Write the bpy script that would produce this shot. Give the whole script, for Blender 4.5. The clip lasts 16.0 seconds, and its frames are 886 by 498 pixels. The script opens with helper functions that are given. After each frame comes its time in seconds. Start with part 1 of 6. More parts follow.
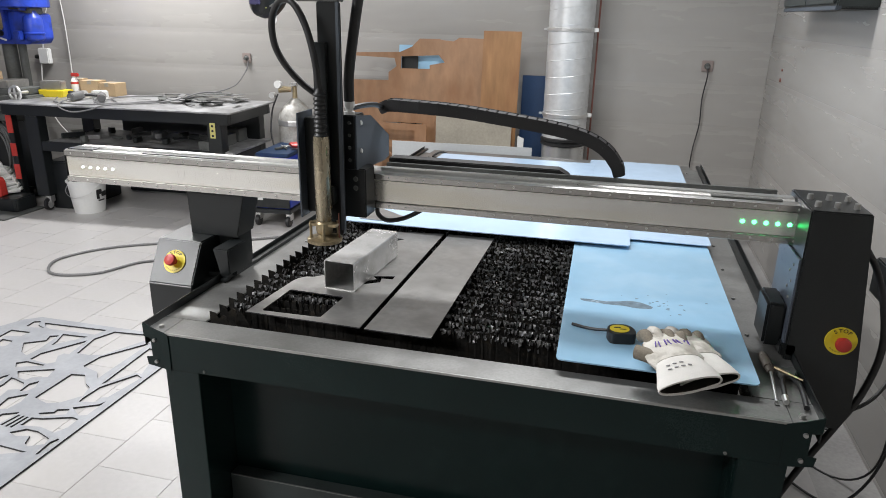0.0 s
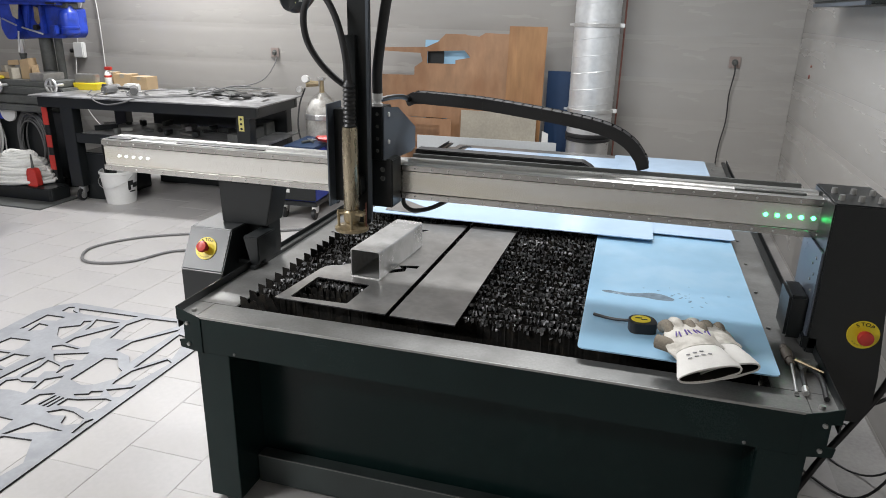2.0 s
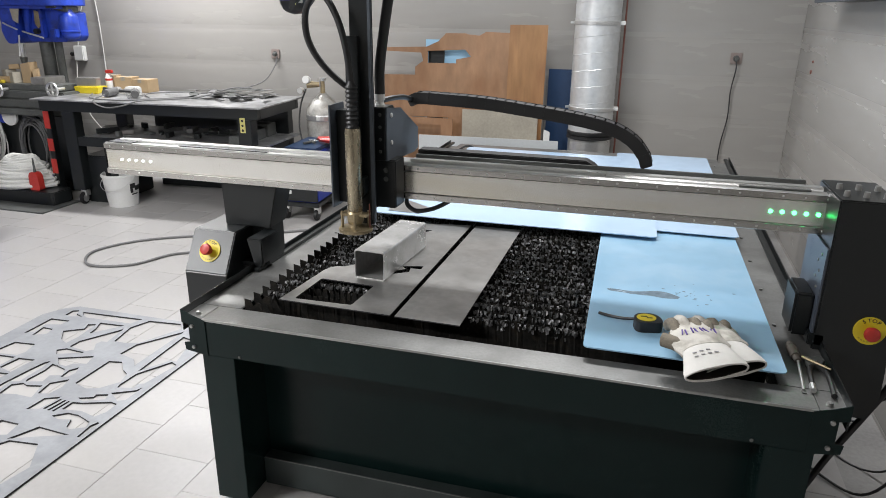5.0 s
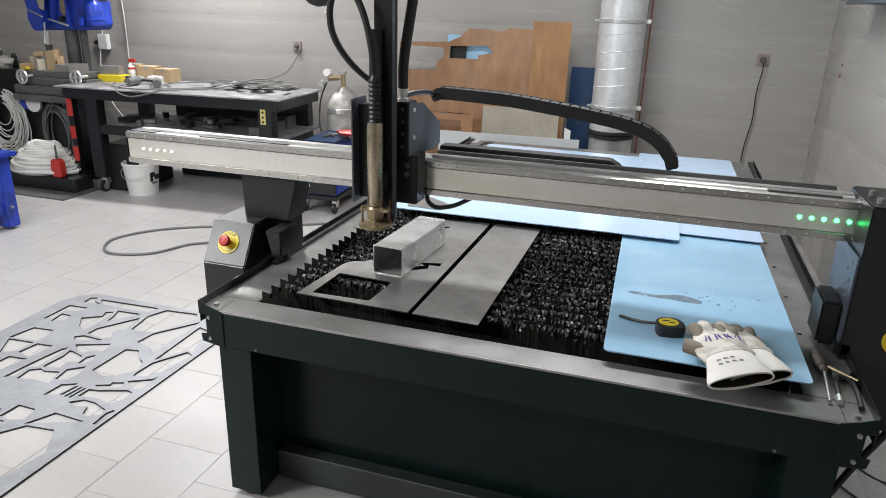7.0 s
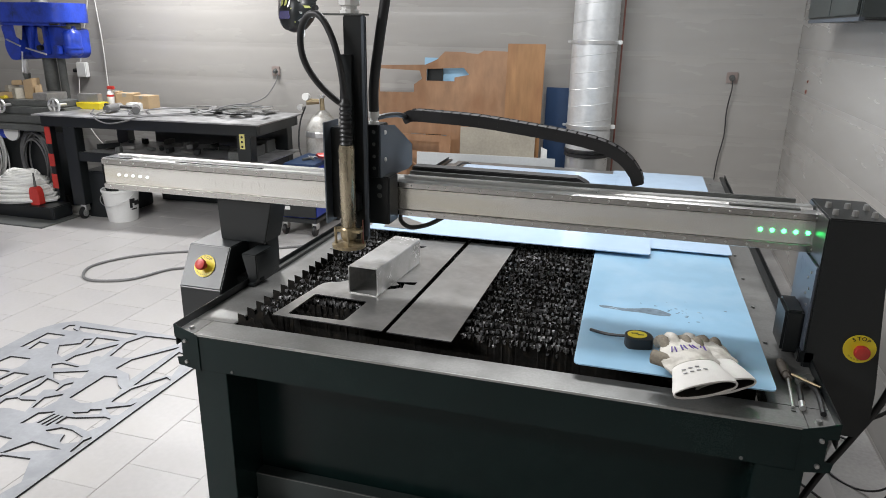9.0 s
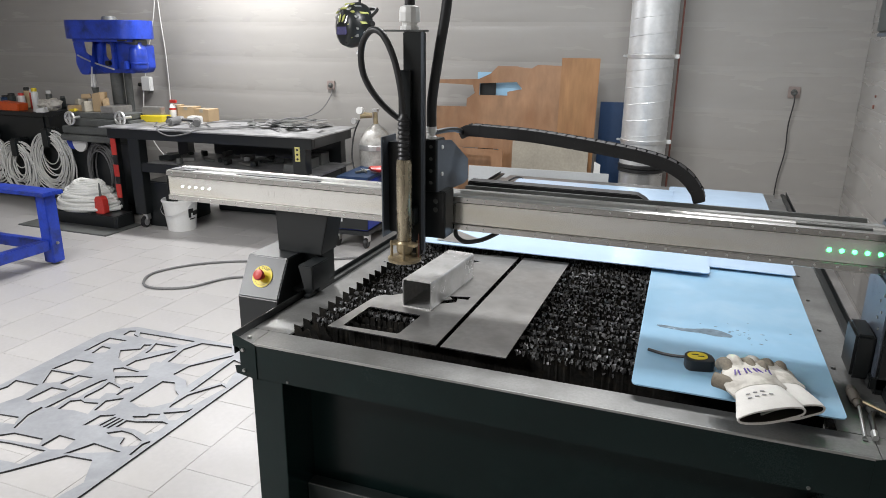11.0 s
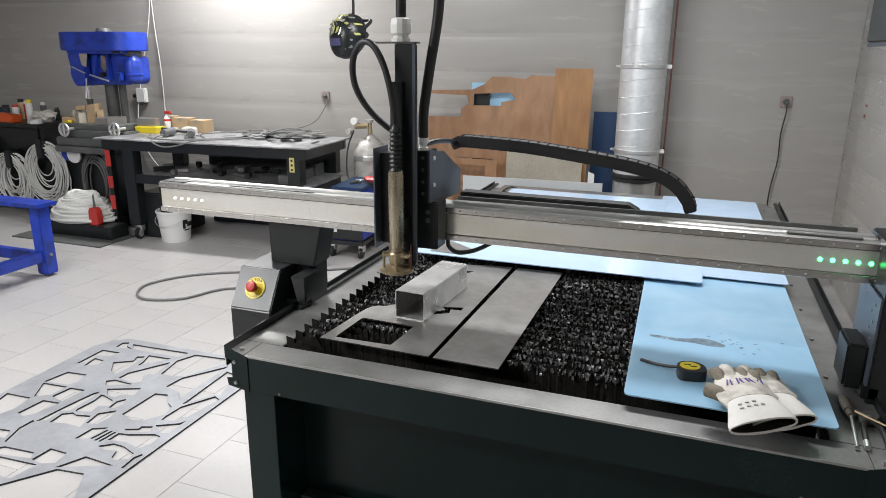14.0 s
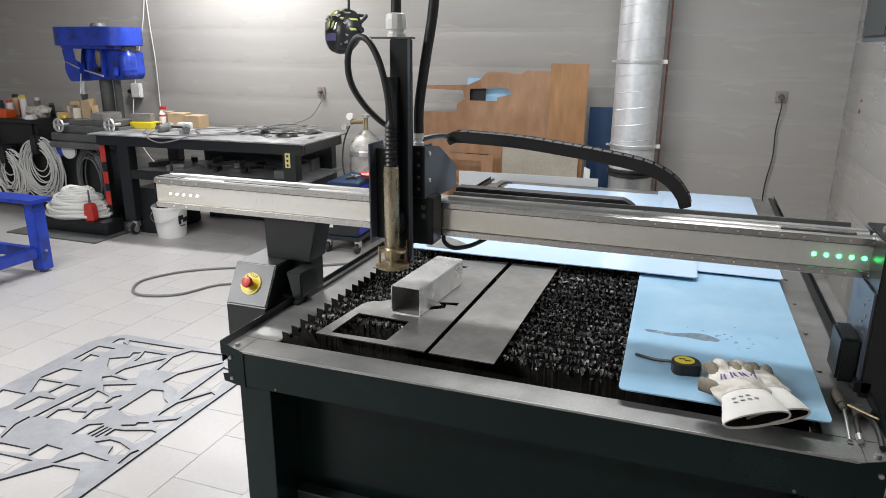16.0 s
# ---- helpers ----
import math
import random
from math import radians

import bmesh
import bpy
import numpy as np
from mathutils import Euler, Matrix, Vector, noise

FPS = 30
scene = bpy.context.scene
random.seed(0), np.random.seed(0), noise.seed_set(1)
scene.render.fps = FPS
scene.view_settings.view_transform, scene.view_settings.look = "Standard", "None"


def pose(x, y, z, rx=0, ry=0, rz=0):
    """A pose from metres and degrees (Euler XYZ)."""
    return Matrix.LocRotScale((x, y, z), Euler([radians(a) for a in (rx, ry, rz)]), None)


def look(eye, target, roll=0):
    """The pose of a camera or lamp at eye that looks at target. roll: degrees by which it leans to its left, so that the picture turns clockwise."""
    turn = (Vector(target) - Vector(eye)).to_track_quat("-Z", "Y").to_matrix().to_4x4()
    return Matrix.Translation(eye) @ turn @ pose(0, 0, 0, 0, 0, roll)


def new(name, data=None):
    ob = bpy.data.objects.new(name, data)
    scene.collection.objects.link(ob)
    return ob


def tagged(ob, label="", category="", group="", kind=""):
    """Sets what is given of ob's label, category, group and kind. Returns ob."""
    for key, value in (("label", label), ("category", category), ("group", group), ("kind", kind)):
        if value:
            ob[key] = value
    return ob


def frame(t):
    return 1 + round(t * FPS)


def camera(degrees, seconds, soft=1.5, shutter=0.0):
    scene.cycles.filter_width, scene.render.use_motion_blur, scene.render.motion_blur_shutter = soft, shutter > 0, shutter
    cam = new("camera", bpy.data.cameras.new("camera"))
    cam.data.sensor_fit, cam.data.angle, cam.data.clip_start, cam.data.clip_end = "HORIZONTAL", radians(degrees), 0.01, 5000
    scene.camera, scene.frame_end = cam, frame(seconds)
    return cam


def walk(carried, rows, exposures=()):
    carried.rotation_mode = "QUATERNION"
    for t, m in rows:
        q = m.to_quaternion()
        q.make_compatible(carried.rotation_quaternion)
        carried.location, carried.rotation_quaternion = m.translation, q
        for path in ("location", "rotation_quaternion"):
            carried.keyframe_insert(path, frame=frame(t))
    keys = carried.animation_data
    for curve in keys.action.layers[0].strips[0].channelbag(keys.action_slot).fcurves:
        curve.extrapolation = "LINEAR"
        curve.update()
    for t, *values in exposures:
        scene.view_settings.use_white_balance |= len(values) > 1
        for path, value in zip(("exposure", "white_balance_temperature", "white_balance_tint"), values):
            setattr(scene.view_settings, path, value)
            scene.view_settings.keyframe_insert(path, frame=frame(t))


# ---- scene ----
cam = camera(65.7, 16.0, soft=0.9)


PATH = [
    (0, (1.305, -1.66, 1.659), (0.845, 0.176, 1.013), 1.1),
    (0.5, (1.32, -1.672, 1.668), (0.848, 0.162, 1.025), 2.0),
    (1, (1.331, -1.696, 1.663), (0.841, 0.132, 1.019), 1.4),
    (1.5, (1.321, -1.71, 1.657), (0.82, 0.117, 1.013), 1.7),
    (2, (1.312, -1.709, 1.651), (0.79, 0.106, 0.995), 1.2),
    (2.5, (1.31, -1.702, 1.652), (0.772, 0.109, 0.996), 0.9),
    (3, (1.311, -1.704, 1.653), (0.765, 0.107, 1.004), 1.0),
    (3.5, (1.315, -1.712, 1.657), (0.773, 0.103, 1.014), 0.8),
    (4, (1.314, -1.71, 1.653), (0.787, 0.104, 0.997), 0.1),
    (6.5, (1.283, -1.696, 1.654), (0.741, 0.111, 0.989), 1.9),
    (7, (1.281, -1.688, 1.65), (0.714, 0.109, 0.979), 1.6),
    (7.5, (1.283, -1.691, 1.655), (0.728, 0.114, 0.996), 1.3),
    (8, (1.299, -1.688, 1.653), (0.721, 0.118, 1.017), 0.3),
    (8.5, (1.325, -1.696, 1.656), (0.799, 0.132, 1.039), 0.2),
    (9, (1.333, -1.712, 1.657), (0.799, 0.115, 1.044), 0.8),
    (9.5, (1.321, -1.717, 1.656), (0.717, 0.091, 1.052), 0.9),
    (10, (1.301, -1.716, 1.66), (0.628, 0.075, 1.078), 0.7),
    (12.5, (1.317, -1.718, 1.664), (0.665, 0.083, 1.088), 0.4),
    (13, (1.319, -1.722, 1.667), (0.665, 0.081, 1.098), 0.9),
    (13.5, (1.307, -1.703, 1.665), (0.652, 0.098, 1.093), 1.0),
    (14, (1.317, -1.71, 1.666), (0.657, 0.095, 1.114), 0.4),
    (14.5, (1.323, -1.706, 1.664), (0.668, 0.1, 1.109), -0.2),
    (15, (1.324, -1.707, 1.663), (0.679, 0.098, 1.093), 0.2),
    (15.5, (1.318, -1.706, 1.663), (0.655, 0.092, 1.089), -0.2),
    (16, (1.321, -1.712, 1.667), (0.672, 0.093, 1.102), 0.4),
]
walk(cam, [(t, look(eye, target, roll)) for t, eye, target, roll in PATH])


# ---- light ----
world = bpy.data.worlds.new("world")
scene.world = world
world.use_nodes = True
world.node_tree.nodes["Background"].inputs[0].default_value = (0.9, 0.95, 1.0, 1)
world.node_tree.nodes["Background"].inputs[1].default_value = 0.05
scene.view_settings.exposure = 0.0


def area_lamp(name, x, y, z, sx, sy, watts, tint=(0.985, 0.985, 0.995)):
    d = bpy.data.lights.new(name, "AREA")
    d.shape, d.size, d.size_y, d.energy, d.color = "RECTANGLE", sx, sy, watts, tint
    ob = new(name, d)
    ob.matrix_world = pose(x, y, z)
    return ob


LAMPS = [(-2.75, 3.55, 1.3, 0.16, 100), (-1.75, -0.55, 1.3, 0.16, 90), (0.8, 1.9, 1.6, 0.32, 78), (-2.8, -2.6, 1.3, 0.16, 168)]
CEIL = 3.1
for lx, ly, sx, sy, watts in LAMPS:
    area_lamp("ceiling_lamp", lx, ly, CEIL - 0.075, sx, sy, watts)

# ---- helpers ----
OFF = {}


def thing(name, x, y, z, label, category, group="", rz=0.0, kind=""):
    """An empty at the base of a thing. With rz = 0 its parts are written in world metres."""
    ob = new(name)
    ob.empty_display_size = 0.05
    ob.matrix_world = pose(x, y, z, 0, 0, rz)
    OFF[ob.name] = Vector((x, y, z))
    return tagged(ob, label, category, group, kind)


def part(name, bm, material, parent=None, label="", smooth=False, kind="", local=False):
    """Link a bmesh as one mesh object, under a thing or a part."""
    bmesh.ops.recalc_face_normals(bm, faces=bm.faces[:])
    if parent is not None and not local:
        off = OFF.get(parent.name)
        if off is not None:
            bmesh.ops.translate(bm, vec=-off, verts=bm.verts[:])
    me = bpy.data.meshes.new(name)
    bm.to_mesh(me)
    bm.free()
    mats = material if isinstance(material, (list, tuple)) else [material]
    for m in mats:
        me.materials.append(m)
    if len(mats) > 1:
        for p in me.polygons:
            p.material_index = 1 if abs(p.normal.z) < 0.5 else 0
    if smooth:
        for p in me.polygons:
            p.use_smooth = True
        me.set_sharp_from_angle(angle=radians(38))
    ob = new(name, me)
    if parent is not None:
        ob.parent = parent
        if not local and parent.name in OFF:
            OFF[ob.name] = OFF[parent.name]
    return tagged(ob, label, kind=kind)


def solo(name, bm, material, label, category, group="", smooth=False, kind=""):
    """A thing of one mesh, with its origin at its base."""
    lo = Vector((min(v.co.x for v in bm.verts), min(v.co.y for v in bm.verts), min(v.co.z for v in bm.verts)))
    hi = Vector((max(v.co.x for v in bm.verts), max(v.co.y for v in bm.verts), 0))
    base = Vector(((lo.x + hi.x) / 2, (lo.y + hi.y) / 2, lo.z))
    bmesh.ops.translate(bm, vec=-base, verts=bm.verts[:])
    ob = part(name, bm, material, smooth=smooth)
    ob.location = base
    OFF[ob.name] = base
    return tagged(ob, label, category, group, kind)


def box(x0, x1, y0, y1, z0, z1, bev=0.0, bm=None):
    b = bmesh.new()
    bmesh.ops.create_cube(b, size=1)
    for v in b.verts:
        v.co = Vector((x0 + (v.co.x + 0.5) * (x1 - x0), y0 + (v.co.y + 0.5) * (y1 - y0), z0 + (v.co.z + 0.5) * (z1 - z0)))
    if bev:
        bmesh.ops.bevel(b, geom=b.edges[:], offset=bev, segments=2, affect="EDGES", clamp_overlap=True)
    return merge(bm, b)


def merge(bm, b):
    if bm is None:
        return b
    me = bpy.data.meshes.new("tmp")
    b.to_mesh(me)
    b.free()
    bm.from_mesh(me)
    bpy.data.meshes.remove(me)
    return bm


def turned(bm, m):
    bmesh.ops.transform(bm, matrix=m, verts=bm.verts[:])
    return bm


def rod(p, q, r, r2=None, n=16, bev=0.0, bm=None):
    p, q = Vector(p), Vector(q)
    b = bmesh.new()
    bmesh.ops.create_cone(b, cap_ends=True, segments=n, radius1=r, radius2=r if r2 is None else r2, depth=(q - p).length)
    if bev:
        caps = [e for e in b.edges if any(len(f.verts) > 4 for f in e.link_faces)]
        bmesh.ops.bevel(b, geom=caps, offset=bev, segments=2, affect="EDGES")
    turn = (q - p).to_track_quat("Z", "Y").to_matrix().to_4x4()
    bmesh.ops.transform(b, matrix=Matrix.Translation((p + q) / 2) @ turn, verts=b.verts[:])
    return merge(bm, b)


def smooth_path(pts, steps=6):
    """A Catmull-Rom line through points."""
    P = [Vector(p) for p in pts]
    P = [P[0] * 2 - P[1]] + P + [P[-1] * 2 - P[-2]]
    out = []
    for i in range(1, len(P) - 2):
        a, b, c, d = P[i - 1:i + 3]
        for k in range(steps):
            t = k / steps
            out.append(0.5 * ((2 * b) + (c - a) * t + (2 * a - 5 * b + 4 * c - d) * t * t + (3 * b - a - 3 * c + d) * t ** 3))
    out.append(P[-2])
    return out


def hose(pts, r, n=8, steps=6, rib=0.0, bm=None, closed=True):
    line = smooth_path(pts, steps)
    b = bm or bmesh.new()
    rings, side = [], None
    for i, p in enumerate(line):
        d = (line[min(i + 1, len(line) - 1)] - line[max(i - 1, 0)]).normalized()
        if side is None:
            side = d.orthogonal().normalized()
        side = (side - d * side.dot(d)).normalized()
        up = d.cross(side)
        rr = r * (1 + (rib if i % 2 else 0))
        rings.append([b.verts.new(p + (side * math.cos(a) + up * math.sin(a)) * rr) for a in (2 * math.pi * k / n for k in range(n))])
    for a, c in zip(rings, rings[1:]):
        for k in range(n):
            b.faces.new((a[k], a[(k + 1) % n], c[(k + 1) % n], c[k]))
    b.faces.new(rings[0][::-1])
    b.faces.new(rings[-1])
    return b


def prism(outline, axis, a, b_, bev=0.0, bm=None):
    """Extrude an outline along an axis: 'x' takes (y, z), 'y' takes (x, z), 'z' takes (x, y)."""
    b = bmesh.new()

    def at(u, v, w):
        return {"x": (w, u, v), "y": (u, w, v), "z": (u, v, w)}[axis]
    lo = [b.verts.new(at(u, v, a)) for u, v in outline]
    hi = [b.verts.new(at(u, v, b_)) for u, v in outline]
    b.faces.new(lo), b.faces.new(hi)
    for i in range(len(lo)):
        j = (i + 1) % len(lo)
        b.faces.new((lo[i], lo[j], hi[j], hi[i]))
    bmesh.ops.recalc_face_normals(b, faces=b.faces[:])
    if bev:
        bmesh.ops.bevel(b, geom=b.edges[:], offset=bev, segments=2, affect="EDGES", clamp_overlap=True)
    return merge(bm, b)


def plate(outline, holes, z0, z1):
    """A flat plate with cut-outs."""
    b = bmesh.new()
    for ring in [outline, *holes]:
        vs = [b.verts.new((u, v, z1)) for u, v in ring]
        for i in range(len(vs)):
            b.edges.new((vs[i], vs[(i + 1) % len(vs)]))
    bmesh.ops.triangle_fill(b, use_beauty=True, use_dissolve=False, edges=b.edges[:])
    top = b.faces[:]
    got = bmesh.ops.extrude_face_region(b, geom=top)
    bmesh.ops.translate(b, vec=(0, 0, z0 - z1), verts=[g for g in got["geom"] if isinstance(g, bmesh.types.BMVert)])
    return b


def rounded(pts, r, n=5):
    """Round the corners of an outline."""
    out = []
    P = [Vector(p) for p in pts]
    for i, p in enumerate(P):
        a, c = (P[i - 1] - p), (P[(i + 1) % len(P)] - p)
        rr = min(r, a.length / 2.2, c.length / 2.2)
        s, e = p + a.normalized() * rr, p + c.normalized() * rr
        for k in range(n + 1):
            t = k / n
            q = s * (1 - t) ** 2 + p * 2 * t * (1 - t) + e * t * t
            out.append((q.x, q.y))
    return out


def lathe(profile, x, y, n=24, bm=None):
    """Turn a profile of (radius, z) about an upright axis."""
    b = bmesh.new()
    rings = []
    for r, z in profile:
        rings.append([b.verts.new((x + r * math.cos(2 * math.pi * k / n), y + r * math.sin(2 * math.pi * k / n), z)) for k in range(n)])
    for a, c in zip(rings, rings[1:]):
        for k in range(n):
            b.faces.new((a[k], a[(k + 1) % n], c[(k + 1) % n], c[k]))
    b.faces.new(rings[0][::-1])
    b.faces.new(rings[-1])
    return merge(bm, b)


def ball(c, r, sx=1, sy=1, sz=1, sub=2, rough=0.0, bm=None, seed=0):
    b = bmesh.new()
    bmesh.ops.create_icosphere(b, subdivisions=sub, radius=1)
    for v in b.verts:
        k = 1 + (rough * noise.noise(v.co * 1.7 + Vector((seed, seed * 2, 0))) if rough else 0)
        v.co = Vector((c[0] + v.co.x * r * sx * k, c[1] + v.co.y * r * sy * k, c[2] + v.co.z * r * sz * k))
    return merge(bm, b)


# ---- materials ----
def mat(name, color, rough=0.5, metal=0.0, dark=0.75, light=1.15, scale=3.0, fine=60.0, bump=0.08, spec=0.5, coat=0.0, obrand=0.0, stain=None, stain_amount=0.0, emit=0.0, stretch=(1, 1, 1), rvar=0.12):
    """A surface with variation at two scales, fine relief, and stains where given."""
    m = bpy.data.materials.new(name)
    m.use_nodes = True
    nt = m.node_tree
    bs = nt.nodes["Principled BSDF"]
    L = nt.links.new
    tc = nt.nodes.new("ShaderNodeTexCoord")
    mp = nt.nodes.new("ShaderNodeMapping")
    mp.inputs["Scale"].default_value = stretch
    L(tc.outputs["Object"], mp.inputs["Vector"])
    n1 = nt.nodes.new("ShaderNodeTexNoise")
    n1.inputs["Scale"].default_value, n1.inputs["Detail"].default_value = scale, 6
    n2 = nt.nodes.new("ShaderNodeTexNoise")
    n2.inputs["Scale"].default_value, n2.inputs["Detail"].default_value = fine, 3
    L(mp.outputs[0], n1.inputs["Vector"]), L(mp.outputs[0], n2.inputs["Vector"])
    mixn = nt.nodes.new("ShaderNodeMath")
    mixn.operation = "MULTIPLY_ADD"
    mixn.inputs[1].default_value = 0.35
    L(n2.outputs["Fac"], mixn.inputs[0])
    sc = nt.nodes.new("ShaderNodeMath")
    sc.operation = "MULTIPLY"
    sc.inputs[1].default_value = 0.65
    L(n1.outputs["Fac"], sc.inputs[0]), L(sc.outputs[0], mixn.inputs[2])
    ramp = nt.nodes.new("ShaderNodeValToRGB")
    ramp.color_ramp.elements[0].position, ramp.color_ramp.elements[1].position = 0.32, 0.68
    ramp.color_ramp.elements[0].color = (*[min(1, c * dark) for c in color], 1)
    ramp.color_ramp.elements[1].color = (*[min(1, c * light) for c in color], 1)
    L(mixn.outputs[0], ramp.inputs[0])
    out = ramp.outputs[0]
    if obrand:
        info = nt.nodes.new("ShaderNodeObjectInfo")
        hsv = nt.nodes.new("ShaderNodeHueSaturation")
        mr = nt.nodes.new("ShaderNodeMapRange")
        mr.inputs[3].default_value, mr.inputs[4].default_value = 1 - obrand, 1 + obrand
        L(info.outputs["Random"], mr.inputs[0]), L(mr.outputs[0], hsv.inputs["Value"]), L(out, hsv.inputs["Color"])
        out = hsv.outputs[0]
    if stain:
        n3 = nt.nodes.new("ShaderNodeTexNoise")
        n3.inputs["Scale"].default_value, n3.inputs["Detail"].default_value, n3.inputs["Roughness"].default_value = scale * 1.7, 5, 0.55
        L(mp.outputs[0], n3.inputs["Vector"])
        r3 = nt.nodes.new("ShaderNodeValToRGB")
        r3.color_ramp.elements[0].position, r3.color_ramp.elements[1].position = 0.52 - stain_amount * 0.2, 0.76 - stain_amount * 0.2
        L(n3.outputs["Fac"], r3.inputs[0])
        mx = nt.nodes.new("ShaderNodeMix")
        mx.data_type = "RGBA"
        mx.inputs["B"].default_value = (*stain, 1)
        L(r3.outputs[0], mx.inputs["Factor"]), L(out, mx.inputs["A"])
        out = mx.outputs["Result"]
    L(out, bs.inputs["Base Color"])
    rr = nt.nodes.new("ShaderNodeMapRange")
    rr.inputs[3].default_value, rr.inputs[4].default_value = max(0.03, rough - rvar), min(1, rough + rvar)
    L(mixn.outputs[0], rr.inputs[0]), L(rr.outputs[0], bs.inputs["Roughness"])
    bs.inputs["Metallic"].default_value = metal
    bs.inputs["Specular IOR Level"].default_value = spec
    bs.inputs["Coat Weight"].default_value = coat
    if bump:
        bp = nt.nodes.new("ShaderNodeBump")
        bp.inputs["Strength"].default_value, bp.inputs["Distance"].default_value = bump, 0.01
        L(mixn.outputs[0], bp.inputs["Height"]), L(bp.outputs[0], bs.inputs["Normal"])
    if emit:
        bs.inputs["Emission Color"].default_value = (*color, 1)
        bs.inputs["Emission Strength"].default_value = emit
    return m


M_TILE = mat("floor_tile", (0.447, 0.433, 0.424), 0.36, scale=2.0, fine=40, bump=0.02, dark=0.9, light=1.06, obrand=0.014, stain=(0.425, 0.41, 0.395), stain_amount=0.15)
M_GROUT = mat("grout", (0.37, 0.36, 0.35), 0.9)
M_BORE = mat("dull_shaded_bore", (0.42, 0.42, 0.41), 0.4, metal=0.7, dark=0.6, light=1.3)
M_WALL = mat("painted_wall", (0.37, 0.355, 0.335), 0.3, scale=0.9, fine=5, bump=0.0, dark=0.93, light=1.05, rvar=0.03)
M_CEIL = mat("ceiling_paint", (0.6, 0.6, 0.58), 0.9)
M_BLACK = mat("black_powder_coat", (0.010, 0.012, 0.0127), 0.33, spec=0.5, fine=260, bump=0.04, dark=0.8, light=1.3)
M_FRAME = mat("dark_green_black_paint", (0.0045, 0.0135, 0.0128), 0.25, spec=0.22, scale=2.5, fine=300, bump=0.06, dark=0.8, light=1.35)
# Lighter frame paint: light falling on the lower beam is put into the colour.
M_FRAMELIT = mat("lit_dark_paint", (0.034, 0.043, 0.042), 0.42, spec=0.4, scale=5, fine=200, bump=0.06, dark=0.7, light=1.4)
M_RIM = mat("rubbed_grey_steel", (0.27, 0.27, 0.263), 0.44, metal=0.65, scale=4, fine=120, bump=0.03, dark=0.75, light=1.2, stain=(0.19, 0.19, 0.183), stain_amount=0.3)
M_RUB = mat("rubbed_edge", (0.42, 0.42, 0.41), 0.4, metal=0.85)
M_ALU = mat("brushed_aluminium", (0.74, 0.73, 0.71), 0.3, metal=0.95, scale=2.0, fine=90, bump=0.03, dark=0.85, light=1.08, stretch=(0.25, 3, 3))
# Darker than the beam metal: the flanges' dark reflection is put into the colour.
M_FLANGE = mat("polished_flange_darkened", (0.62, 0.61, 0.585), 0.2, metal=0.97, scale=2.0, fine=60, bump=0.01, dark=0.8, light=1.08, stretch=(0.25, 2, 2), rvar=0.05)
M_ALUF = mat("dusty_aluminium", (0.93, 0.92, 0.88), 0.23, metal=0.78, scale=2.0, fine=24, bump=0.006, dark=0.9, light=1.04, stain=(0.76, 0.71, 0.55), stain_amount=0.12, stretch=(0.25, 2, 2), rvar=0.05)
M_STEEL = mat("mill_steel", (0.54, 0.532, 0.518), 0.33, metal=0.82, scale=3, fine=40, bump=0.006, rvar=0.04, dark=0.72, light=1.12, stain=(0.35, 0.342, 0.33), stain_amount=0.3)
M_STEELL = mat("ground_steel", (0.76, 0.76, 0.75), 0.3, metal=0.8, scale=6, fine=180, bump=0.04, dark=0.85, light=1.08)
M_TUBE = mat("bright_drawn_steel", (0.80, 0.80, 0.79), 0.24, metal=0.62, scale=6, fine=120, bump=0.02, dark=0.88, light=1.06, stain=(0.5, 0.5, 0.49), stain_amount=0.2)
M_SLAT = mat("burnt_slat_steel", (0.012, 0.0113, 0.0102), 0.75, metal=0.1, spec=0.2, scale=18, fine=160, bump=0.5, dark=0.4, light=1.9, stain=(0.03, 0.025, 0.018), stain_amount=0.12)
M_SLAG = mat("bright_slag", (0.15, 0.15, 0.152), 0.36, metal=0.7, scale=60, fine=300, bump=0.4, dark=0.2, light=1.8)
M_FILM = mat("blue_protective_film", (0.345, 0.59, 0.80), 0.2, scale=2.2, fine=14, bump=0.05, dark=0.93, light=1.05, stain=(0.42, 0.64, 0.82), stain_amount=0.2, coat=0.6)
# Paler copy of the blue film; strong light on the back sheets is in the colour.
M_FILMP = mat("overlit_protective_film", (0.50, 0.67, 0.87), 0.2, scale=2.2, fine=14, bump=0.04, dark=0.95, light=1.04, coat=0.5)
M_CUT = mat("burnt_cut_edge", (0.035, 0.035, 0.036), 0.7)
M_STAIN = mat("oily_film_stain", (0.19, 0.26, 0.32), 0.25, dark=0.65, light=1.3, scale=22)
M_BRASS = mat("burnt_brass", (0.42, 0.34, 0.21), 0.42, metal=0.65, scale=9, fine=120, bump=0.08, dark=0.6, light=1.3)
M_TORCH = mat("torch_sleeve", (0.46, 0.40, 0.29), 0.28, metal=0.8, scale=7, dark=0.7, light=1.2, stretch=(1, 1, 0.3))
M_RUBBER = mat("black_rubber", (0.018, 0.018, 0.019), 0.45, bump=0.05)
M_CHAIN = mat("black_plastic_chain", (0.014, 0.014, 0.015), 0.55, bump=0.05)
M_SLATE = mat("slate_powder_coat", (0.075, 0.089, 0.108), 0.45, fine=260, bump=0.1)
# Blue-grey stands in for light reflected by the black housing's inner side.
M_INNER = mat("blue_grey_lit_side", (0.11, 0.13, 0.165), 0.3, metal=0.3, fine=260, bump=0.03)
M_WHITEP = mat("white_plastic", (0.76, 0.76, 0.74), 0.4, bump=0.02, dark=0.92, light=1.03)
